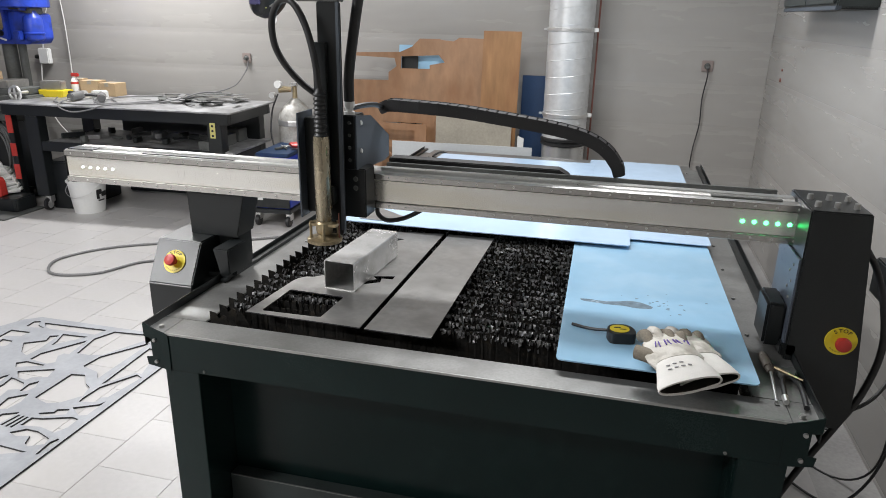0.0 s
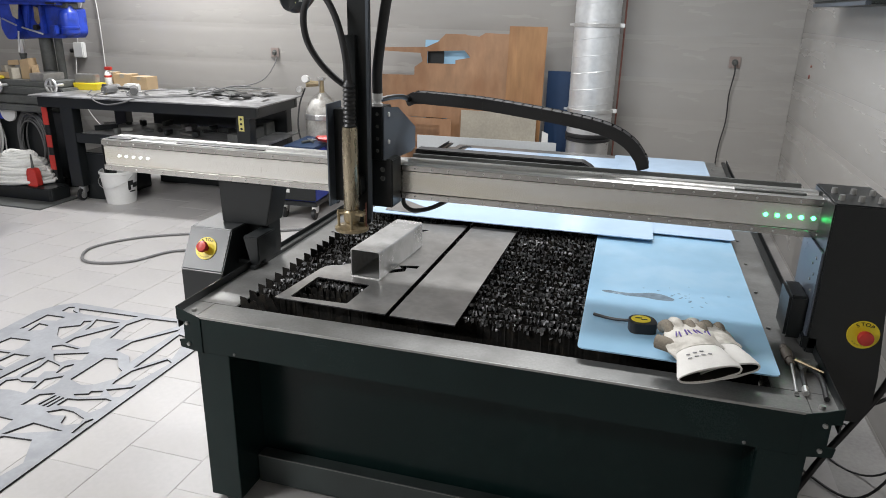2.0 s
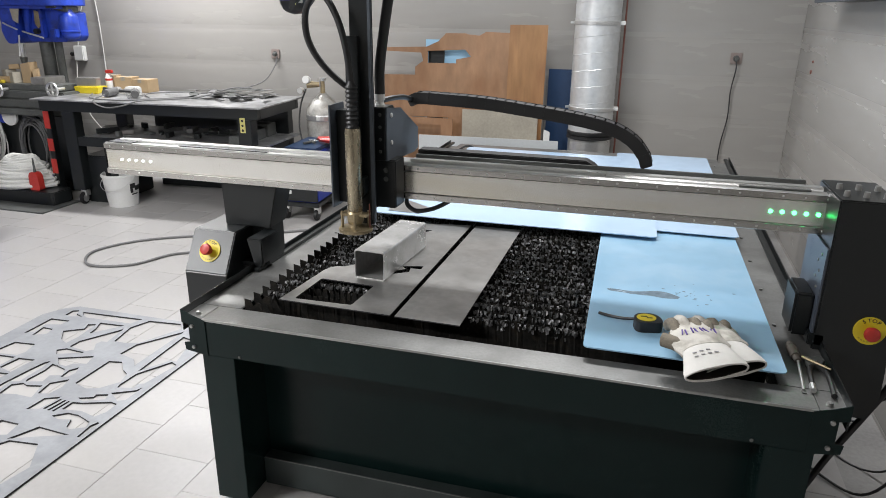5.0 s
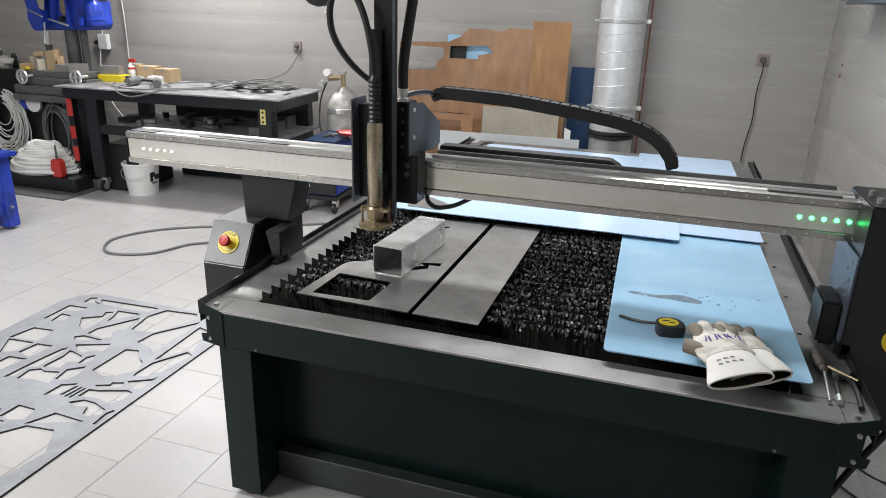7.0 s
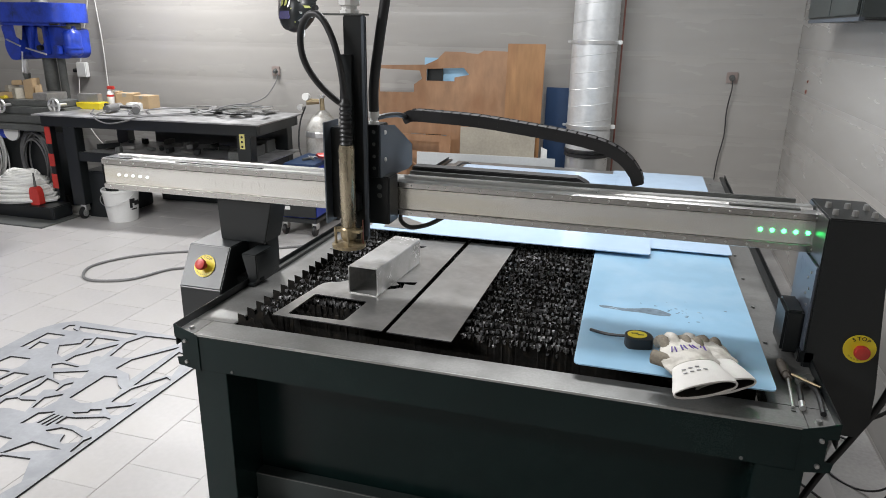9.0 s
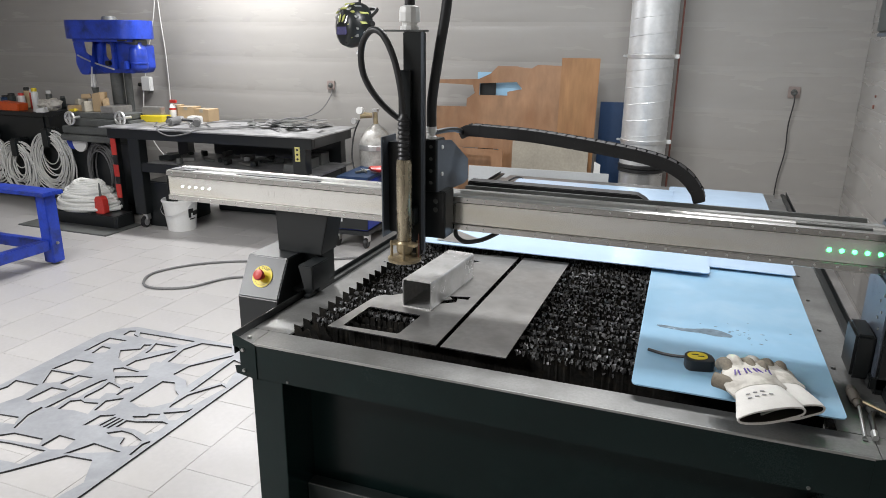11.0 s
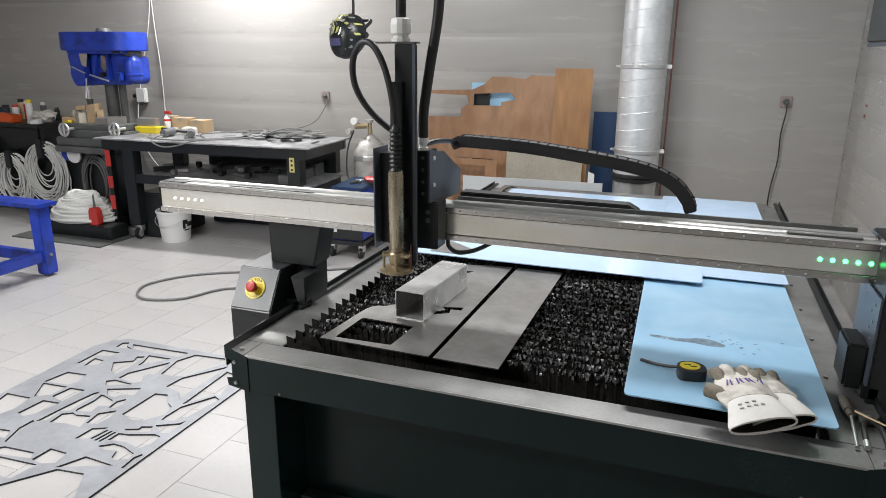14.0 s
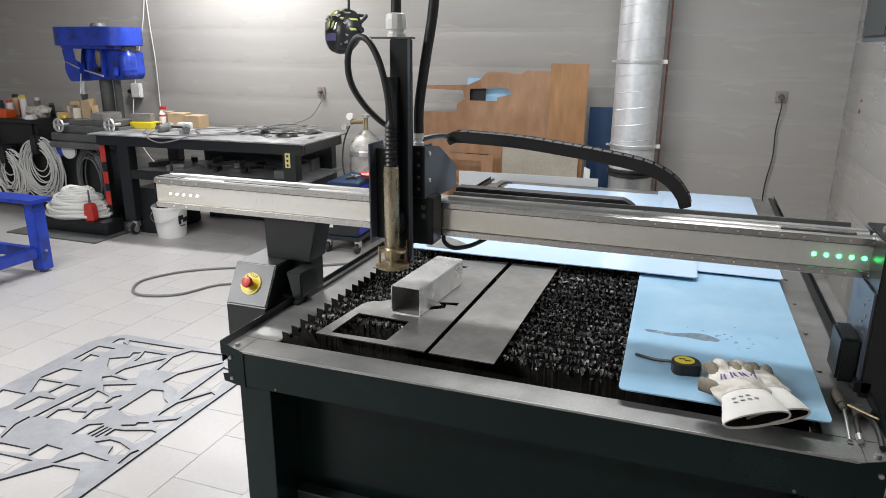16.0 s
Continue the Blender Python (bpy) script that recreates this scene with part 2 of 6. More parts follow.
M_RED = mat("red_plastic", (0.55, 0.045, 0.035), 0.35, bump=0.02)
M_ORANGE = mat("orange_plastic", (0.65, 0.10, 0.02), 0.4, bump=0.02)
M_YELLOW = mat("yellow_plastic", (0.78, 0.62, 0.03), 0.4, bump=0.02, dark=0.93, light=1.04)
M_PALEY = mat("faded_label_yellow", (0.62, 0.56, 0.20), 0.5, bump=0, dark=0.85)
M_INK = mat("black_ink", (0.012, 0.012, 0.012), 0.6, bump=0)
M_PURPLE = mat("violet_marker", (0.10, 0.05, 0.30), 0.6, bump=0)
M_GREYINK = mat("grey_print", (0.36, 0.36, 0.37), 0.6, bump=0)
M_LEDW = mat("white_led", (0.9, 0.97, 1), 0.3, emit=2.2, bump=0, dark=1, light=1)
M_LEDG = mat("green_led", (0.05, 1.0, 0.22), 0.3, emit=11.0, bump=0, dark=1, light=1)
M_BLUE = mat("blue_enamel", (0.020, 0.055, 0.42), 0.33, scale=6, bump=0.05, dark=0.75, light=1.2, stain=(0.015, 0.03, 0.16), stain_amount=0.2)
M_DBLUE = mat("dark_blue_paint", (0.011, 0.038, 0.10), 0.45)
M_WOOD = mat("rusty_brown_sheet", (0.30, 0.168, 0.09), 0.4, scale=1.2, fine=12, bump=0.02, dark=0.62, light=1.35, stain=(0.22, 0.10, 0.042), stain_amount=0.35, stretch=(1.5, 1, 0.6))
M_WOODO = mat("orange_brown_sheet", (0.31, 0.163, 0.07), 0.38, scale=1.3, fine=10, bump=0.02, dark=0.6, light=1.4, stain=(0.23, 0.105, 0.045), stain_amount=0.3, stretch=(2.2, 1, 0.5))
M_RAWPLY = mat("pale_board", (0.36, 0.33, 0.27), 0.6, scale=4, bump=0.05)
M_CARD = mat("cardboard", (0.47, 0.34, 0.20), 0.8, scale=5, bump=0.05, dark=0.88, light=1.08)
M_GALV = mat("galvanised_duct", (0.76, 0.77, 0.77), 0.4, metal=0.6, scale=7, fine=30, bump=0.05, dark=0.85, light=1.1)
M_GLOVE = mat("worn_canvas", (0.73, 0.70, 0.64), 0.9, scale=14, fine=320, bump=0.35, dark=0.8, light=1.08, stain=(0.42, 0.39, 0.34), stain_amount=0.3)
M_CUFF = mat("stiff_pale_canvas", (0.83, 0.81, 0.77), 0.85, scale=14, fine=320, bump=0.25, dark=0.88, light=1.05)
M_LEATHER = mat("dirty_leather", (0.24, 0.21, 0.165), 0.85, scale=18, fine=200, bump=0.4, dark=0.55, light=1.3)
M_LINING = mat("dark_glove_lining", (0.03, 0.025, 0.02), 0.95, scale=20, bump=0.2)
M_DYEL = mat("faded_yellow_print", (0.52, 0.40, 0.03), 0.5, bump=0)
M_GREY = mat("grey_cast_iron", (0.10, 0.105, 0.10), 0.5, scale=6, bump=0.1, dark=0.7, light=1.3)
M_BENCH = mat("worn_bench_steel", (0.45, 0.45, 0.455), 0.45, metal=0.6, scale=4, bump=0.06, dark=0.6, light=1.25, stain=(0.2, 0.2, 0.2), stain_amount=0.35)
M_GAS = mat("scuffed_cylinder_paint", (0.50, 0.49, 0.46), 0.45, metal=0.3, scale=8, dark=0.6, light=1.2, stain=(0.25, 0.23, 0.2), stain_amount=0.3)
M_WCABLE = mat("white_cable", (0.66, 0.66, 0.63), 0.5, bump=0.03, dark=0.85)
M_GCABLE = mat("grey_cable", (0.16, 0.16, 0.16), 0.5, bump=0.03)
M_GREEN = mat("grey_green_enamel", (0.035, 0.043, 0.042), 0.4)
M_GLASS = mat("dark_visor", (0.09, 0.085, 0.19), 0.08, bump=0, coat=0.5)
M_PIPE = mat("copper_red_pipe", (0.20, 0.07, 0.05), 0.5)
M_SOCK = mat("pink_grey_socket", (0.29, 0.235, 0.215), 0.5)
M_WOODH = mat("grimy_handle", (0.11, 0.095, 0.08), 0.6)

# ---- setting ----
X0, X1, Y0, Y1 = -7.2, 2.38, -6.5, 4.25
TH = 0.2


def setting():
    tagged(part("floor", box(X0 - TH, X1 + TH, Y0 - TH, Y1 + TH, -0.2, -0.0016), M_GROUT), "light grey ceramic tiled workshop floor", "floor", kind="structure")
    tagged(part("ceiling", box(X0 - TH, X1 + TH, Y0 - TH, Y1 + TH, CEIL, CEIL + 0.15), M_CEIL), "plain pale workshop ceiling", "ceiling", kind="structure")
    walls = {
        "wall_north": (X0, X1, Y1 + 0.0025, Y1 + TH), "wall_south": (X0, X1, Y0 - TH, Y0),
        "wall_east": (X1 + 0.0025, X1 + TH, Y0 - TH, Y1 + TH), "wall_west": (X0 - TH, X0, Y0 - TH, Y1 + TH)}
    for name, (a, b, c, d) in walls.items():
        tagged(part(name, box(a, b, c, d, -0.006, CEIL), M_WALL), "grey painted masonry workshop wall", "wall", kind="structure")
    for lx, ly, sx, sy, watts in LAMPS:
        lamp = thing("ceiling_light", lx, ly, CEIL - 0.07, "slim white tube ceiling light with open housing", "ceiling light", "ceiling lights")
        part("housing", box(lx - sx / 2 - 0.02, lx + sx / 2 + 0.02, ly - sy / 2 - 0.02, ly + sy / 2 + 0.02, CEIL - 0.07, CEIL, 0.006), M_WHITEP, lamp)


setting()

# ---- cutting table ----
T = 0.71      # top of the rim
TW, TL = 1.8, 3.225


def bolt(parent, p, d, r=0.008, hgt=0.006, material=None, name="bolt"):
    p, d = Vector(p), Vector(d).normalized()
    return part(name, rod(p, p + d * hgt, r, r * 0.85, 10), material or M_RUB, parent)


def cutting_table():
    t = thing("cutting_table", TW / 2, TL / 2, 0, "long dark green-black steel cutting table with bare grey rim", "cutting table")
    rim = [("rim_plate", 0, TW, 0, 0.105), ("rim_plate", 0, TW, TL - 0.12, TL), ("rim_plate", -0.068, 0.08, 0.105, TL - 0.12), ("rim_plate", 1.72, TW + 0.068, 0.105, TL - 0.12)]
    for n, a, b, c, d in rim:
        part(n, box(a, b, c, d, T - 0.006, T, 0.002), M_RIM, t, "bare rubbed steel rim")
    part("apron", box(0.0, TW, 0.0, 0.05, 0.582, T - 0.0065, 0.0015), M_FRAME, t)
    part("edge_strip", box(0.002, TW - 0.002, -0.0025, 0.004, T - 0.0075, T - 0.0005), M_RUB, t, "bright rubbed front edge")
    part("apron", box(0.0, TW, TL - 0.05, TL, 0.582, T - 0.0065, 0.003), M_FRAME, t)
    part("side_beam", box(0.0, 0.05, 0.05, TL - 0.05, 0.56, T - 0.0065, 0.003), M_FRAME, t)
    part("side_beam", box(TW - 0.05, TW, 0.05, TL - 0.05, 0.56, T - 0.0065, 0.003), M_FRAME, t)
    for lx in (-0.009, TW - 0.108):
        for ly in (0.0, 1.5, TL - 0.1715):
            leg = part("leg", box(lx, lx + 0.117, ly, ly + 0.1715, 0.022, 0.582, 0.0015), M_FRAME, t)
            part("foot", rod((lx + 0.06, ly + 0.05, 0), (lx + 0.06, ly + 0.05, 0.0225), 0.035, n=20), M_RUBBER, leg)
    part("lower_beam", box(0.1085, TW - 0.1085, 0.118, 0.1715, 0.014, 0.127, 0.0025), M_FRAMELIT, t, "dark lower beam, light put into a lighter paint")
    # Added strip of paler steel that draws the highlight on the upper edge.
    part("edge_strip", box(0.112, TW - 0.112, 0.1165, 0.121, 0.1248, 0.1275), M_RIM, t, "painted highlight along the lower beam's upper edge")
    part("side_stretcher", box(0.03, 0.09, 0.172, TL - 0.172, 0.06, 0.16, 0.004), M_FRAME, t)
    part("side_stretcher", box(TW - 0.09, TW - 0.03, 0.172, TL - 0.172, 0.06, 0.16, 0.004), M_FRAME, t)
    part("tank_panel", box(0.0905, TW - 0.0905, 0.172, 0.18, 0.10, 0.5595), M_FRAME, t, "dark smooth recessed tank front")
    part("tank_side", box(0.06, 0.068, 0.172, TL - 0.172, 0.30, 0.5595), M_FRAME, t)
    part("tank_side", box(TW - 0.068, TW - 0.06, 0.172, TL - 0.172, 0.30, 0.5595), M_FRAME, t)
    part("tank_floor", box(0.1085, TW - 0.1085, 0.0505, TL - 0.05, 0.56, 0.575), M_SLAT, t)
    part("inner_lip", box(0.08, 1.72, 0.1055, 0.112, 0.5825, T - 0.007), M_SLAT, t)
    part("cover_plate", box(0.08, 1.72, 2.86, TL - 0.12, T - 0.006, T - 0.0005), M_RIM, t)
    # toothed rails along both long sides
    for s, x in ((-1, -0.05), (1, TW + 0.05)):
        part("side_flange", box(min(x - s * 0.049, x + s * 0.018), max(x - s * 0.049, x + s * 0.018), 0.0, 0.1045, T - 0.006, T - 0.0002), M_RIM, t)
        part("rail_lip", box(x + s * 0.02 - 0.002, x + s * 0.02 + 0.002, 0.0, TL - 0.02, T - 0.05, T + 0.026, 0.0008), M_BLACK, t)
        part("gantry_rail", box(x - 0.012, x + 0.012, 0.42, TL - 0.02, T, T + 0.0125, 0.002), M_BLACK, t)
    # corner brackets with bolts
    for s, x in ((-1, 0.0), (1, TW)):
        out = [(x - s * 0.014, 0.705), (x, 0.709), (x + s * 0.03, 0.718), (x + s * 0.072, 0.735), (x + s * 0.072, 0.69), (x + s * 0.048, 0.685), (x + s * 0.048, 0.622),
               (x + s * 0.07, 0.618), (x + s * 0.066, 0.592), (x - s * 0.014, 0.580)]
        br = part("corner_bracket", prism(out, "y", -0.0035, -0.0005), M_FRAME, t)
        for z in (0.681, 0.607):
            bolt(br, (x + s * 0.034, -0.0035, z), (0, -1, 0), 0.0068, 0.006)
        bolt(br, (x + s * 0.028, 0.03, T), (0, 0, 1), 0.009, 0.009)
    for i in range(9):
        bolt(t, (1.765, 0.5 + i * 0.31, T), (0, 0, 1), 0.007, 0.006)
        bolt(t, (0.035, 0.95 + i * 0.25, T), (0, 0, 1), 0.007, 0.006)
    for x in (0.13, 1.657):
        bolt(t, (x, -0.0005, 0.592), (0, -1, 0), 0.005, 0.003, M_GREY)
    # serrated slats, three worn shapes shared by all
    shapes = []
    rng = random.Random(4)
    for k in range(4):
        bm = bmesh.new()
        tops, bots = [], []
        x, i = 0.128, 0
        prof = [(0.084, 0.740), (0.108, 0.736), (0.117, 0.718)]
        while x < 1.712:
            z = 0.7312 - rng.random() * 0.003 if i % 2 == 0 else 0.704 - rng.random() * 0.012
            if rng.random() < 0.15:
                z -= rng.random() * 0.012
            prof += [(x, z), (x + 0.0105 + rng.random() * 0.004, z - rng.random() * 0.004)] if i % 2 == 0 else [(x, z)]
            x = prof[-1][0] + 0.0035 + rng.random() * 0.003
            i += 1
        bend = [0.004 * math.sin(q * 9 + k) + rng.uniform(-0.002, 0.002) for q, _ in prof]
        for side in (-0.0016, 0.0016):
            tops.append([bm.verts.new((q - 0.9, side + w, z)) for (q, z), w in zip(prof, bend)])
            bots.append([bm.verts.new((q - 0.9, side + w * 0.3, 0.60)) for (q, z), w in zip(prof, bend)])
        for i in range(len(prof) - 1):
            for s in (0, 1):
                bm.faces.new((tops[s][i], tops[s][i + 1], bots[s][i + 1], bots[s][i]))
            bm.faces.new((tops[0][i], tops[1][i], tops[1][i + 1], tops[0][i + 1]))
        for e in (0, -1):
            bm.faces.new((tops[0][e], tops[1][e], bots[1][e], bots[0][e]))
        me = bpy.data.meshes.new("slat")
        bmesh.ops.recalc_face_normals(bm, faces=bm.faces[:])
        bm.to_mesh(me), bm.free()
        me.materials.append(M_SLAT)
        shapes.append(me)
    off = OFF[t.name]
    for y in (0.127, 0.184):
        stub = [(0.084, 0.60), (0.084, 0.739), (0.106, 0.735), (0.114, 0.716), (0.132, 0.73), (0.143, 0.726), (0.148, 0.704), (0.166, 0.722), (0.176, 0.700), (0.205, 0.66), (0.24, 0.625), (0.25, 0.60)]
        part("slat_stub", prism(stub, "y", y - 0.0016, y + 0.0016), M_SLAT, t)
    n = 0
    y = 0.127
    while y < 2.85:
        if n == 0:
            n, y = 2, y + 0.1134
        ob = new("slat", shapes[n % 4])
        ob.parent = t
        ob.location = (0.0, y - off.y, 0.0)
        n += 1
        y += 0.0567
    # slag drops and curled dross clinging to the slats
    verts, faces = [], []
    for i in range(8500):
        row = rng.choice(range(1, n)) if i % 4 == 0 else rng.choice(range(1, 22))
        yy = 0.127 + row * 0.0567 + rng.choice((-1, -1, 1)) * (0.0018 + abs(rng.gauss(0, 0.0028)))
        xx = rng.uniform(0.2, 1.70) if i % 3 == 0 else rng.uniform(0.82, 1.25) if i % 3 == 1 else rng.uniform(0.11, 0.5)
        if row < 2 or row < 4 and 0.2 < xx < 0.83:
            continue
        w, hh = (rng.uniform(0.0018, 0.0065), rng.uniform(0.004, 0.012)) if i % 8 < 6 and row > 4 else (rng.uniform(0.003, 0.007), rng.uniform(0.007, 0.018))
        top = 0.7295 - abs(rng.gauss(0, 0.006 if i % 8 < 6 else 0.012))
        b0 = len(verts)
        tw, dy = rng.uniform(-0.004, 0.004), rng.uniform(0.002, 0.006)
        verts += [(xx - w, yy + tw, top - hh * rng.uniform(0, .3)), (xx + w * rng.uniform(.4, 1), yy - tw, top), (xx + w * rng.uniform(.2, 1), yy - tw - dy, top - hh * rng.uniform(.6, 1)), (xx - w * rng.uniform(.1, .8), yy + tw - dy, top - hh), (xx, yy + dy, top - hh * 0.6)]
        faces += [(b0, b0 + 1, b0 + 2, b0 + 3), (b0, b0 + 1, b0 + 4), (b0 + 1, b0 + 2, b0 + 4), (b0 + 2, b0 + 3, b0 + 4), (b0 + 3, b0, b0 + 4)]
    me = bpy.data.meshes.new("slag")
    me.from_pydata([(a - off.x, b - off.y, c) for a, b, c in verts], [], faces)
    me.materials.append(M_SLAG)
    ob = new("slag", me)
    ob.parent = t
    tagged(ob, "loose grey cutting slag on the slats", kind="stuff")


def sheet(name, outline, z, thick, material, label, category, holes=(), group=""):
    return solo(name, plate(outline, holes, z, z + thick), material, label, category, group)


def sheets_on_table():
    top = 0.7312
    A = [(0.190, 0.165), (0.588, 0.155), (0.600, 1.172), (0.36, 1.13), (0.33, 0.62), (0.31, 0.56), (0.29, 0.535), (0.27, 0.515), (0.245, 0.51), (0.225, 0.49), (0.215, 0.46)]
    holes = [rounded([(0.236, 0.188), (0.440, 0.193), (0.449, 0.369), (0.244, 0.379)], 0.008, 2),
             [(0.478, 0.585), (0.555, 0.607), (0.556, 0.575), (0.515, 0.572), (0.522, 0.535), (0.452, 0.485), (0.450, 0.515), (0.500, 0.560)],
             [(0.405, 1.005), (0.42, 1.045), (0.455, 1.045), (0.415, 0.985)]]
    sheet("cut_steel_plate", A, top, 0.004, [M_STEEL, M_CUT], "bare grey steel plate with cut-outs, on the slats", "steel plate", holes, "steel plates")
    B = [(0.604, 0.152), (0.820, 0.148), (0.826, 1.172), (0.622, 1.172)]
    sheet("steel_strip", B, top, 0.004, [M_STEEL, M_CUT], "plain bare grey steel strip, on the slats", "steel plate", (), "steel plates")
    F = rounded([(1.198, 0.098), (1.737, 0.100), (1.714, 1.70), (1.160, 1.70)], 0.022)
    f = sheet("blue_film_sheet", F, 0.744, 0.004, M_FILM, "steel sheet under light blue protective film, stained", "sheet metal", (), "film-covered sheets")
    # stain on the film: a smear and drops
    st = [(1.232, 0.545), (1.262, 0.552), (1.30, 0.545), (1.345, 0.55), (1.40, 0.575), (1.435, 0.572), (1.478, 0.54), (1.468, 0.522), (1.42, 0.515), (1.385, 0.525), (1.33, 0.522), (1.28, 0.527), (1.245, 0.53)]
    part("smear", plate(rounded([(u, v + 0.016) for u, v in st], 0.02, 3), (), 0.7481, 0.7485), M_STAIN, f, "dark oily smear")
    rng = random.Random(8)
    for i in range(26):
        cx, cy, r = rng.gauss(1.50, 0.07), rng.gauss(0.575, 0.045), rng.uniform(0.0012, 0.004)
        part("drip", plate([(cx + r * math.cos(k) * rng.uniform(1, 2.4), cy + r * math.sin(k)) for k in (0, 1.05, 2.1, 3.14, 4.2, 5.2)], (), 0.7481, 0.7484), M_STAIN, f)
    sheet("blue_film_sheet", rounded([(1.165, 1.27), (1.734, 1.27), (1.712, 2.985), (1.15, 2.985)], 0.02), 0.7575, 0.003, M_FILMP, "steel sheet under blue protective film, paled for strong light", "sheet metal", (), "film-covered sheets")
    sheet("blue_film_sheet", rounded([(0.130, 1.140), (1.401, 1.150), (1.395, 2.10), (0.10, 2.10)], 0.02), 0.762, 0.004, M_FILMP, "steel sheet under blue protective film, paled for strong light", "sheet metal", (), "film-covered sheets")
    sheet("blue_film_sheet", rounded([(0.16, 2.2), (1.185, 2.2), (1.183, 2.835), (0.165, 2.845)], 0.02), 0.7605, 0.004, M_FILMP, "steel sheet under blue protective film, paled for strong light", "sheet metal", (), "film-covered sheets")
    # timber packers that hold the film sheets above the slats
    for x0, x1, y in ((1.25, 1.70, 0.5), (1.25, 1.70, 1.2), (0.2, 1.1, 1.75), (1.2, 1.7, 2.5), (0.2, 1.1, 2.5), (1.3, 1.69, 1.5)):
        solo("packer_bar", box(x0, x1, y - 0.015, y + 0.015, 0.731, 0.7438 if x0 > 1.21 else 0.757), M_SLAT, "dark steel packing bar across the slats", "steel bar", "packing bars")
    # square tube
    tube = thing("square_tube", 0.415, 0.62, top + 0.004, "short length of bare steel square tube", "steel tube")
    s, w = 0.058, 0.0035
    o = rounded([(-s, 0), (s, 0), (s, 2 * s - 0.010), (-s, 2 * s - 0.010)], 0.006, 2)
    i = rounded([(-s + w, w), (s - w, w), (s - w, 2 * s - 0.010 - w), (-s + w, 2 * s - 0.010 - w)], 0.004, 2)
    j = [(u * 0.985, v * 0.985 + 0.0008) for u, v in i]
    at = pose(0.425, 0.622, top + 0.004, 90, 0, -4)
    part("tube_wall", turned(plate(o, [i], -0.2, 0.2), at), M_TUBE, tube)
    # Thin liner in a darker grey that puts the shade inside into the colour.
    part("tube_bore", turned(plate(i, [j], -0.1985, 0.1985), at), M_BORE, tube, "dull tube bore, darkened for the shade inside")
    # a scrap of plate lying on the film
    sheet("plate_offcut", [(0.198, 1.181), (0.172, 1.315), (0.239, 1.368), (0.388, 1.263), (0.35, 1.172)], 0.7662, 0.004, M_STEEL, "small bright steel offcut lying on blue film", "steel offcut")


# ---- gantry ----
def text_mesh(body, size, depth=0.0006):
    c = bpy.data.curves.new("txt", "FONT")
    c.body, c.size, c.extrude, c.align_x, c.align_y = body, size, depth, "CENTER", "CENTER"
    ob = bpy.data.objects.new("txt", c)
    scene.collection.objects.link(ob)
    dg = bpy.context.evaluated_depsgraph_get()
    me = bpy.data.meshes.new_from_object(ob.evaluated_get(dg))
    bpy.data.objects.remove(ob)
    bm = bmesh.new()
    bm.from_mesh(me)
    bpy.data.meshes.remove(me)
    return bm


def emergency_stop(parent, m):
    """A yellow legend disc with curved lettering and a red mushroom button; m places its face."""
    disc = part("emergency_stop", turned(rod((0, 0, 0), (0, 0, 0.003), 0.043, n=40), m), M_YELLOW, parent, "yellow disc with red stop button")
    for word, mid, rad in (("STOP", 90, 0.033),):
        for i, ch in enumerate(word):
            a = mid + (1.5 - i) * 23
            l = turned(text_mesh(ch, 0.0165), m @ pose(rad * math.cos(radians(a)), rad * math.sin(radians(a)), 0.0034, 0, 0, a - 90))
            part("letter", l, M_INK, disc)
    for k in range(7):
        a = 225 + k * 15
        part("print_bar", turned(box(-0.003, 0.003, -0.002, 0.002, 0, 0.0005), m @ pose(0.034 * math.cos(radians(a)), 0.034 * math.sin(radians(a)), 0.0031, 0, 0, a + 90)), M_DYEL, disc)
    bm = turned(lathe([(0.012, 0), (0.012, 0.018), (0.021, 0.02), (0.0215, 0.028), (0.019, 0.034), (0.008, 0.0365), (0.001, 0.037)], 0, 0, 24), m @ pose(0, 0, 0.003))
    part("button", bm, M_RED, disc, "red mushroom button", smooth=True)


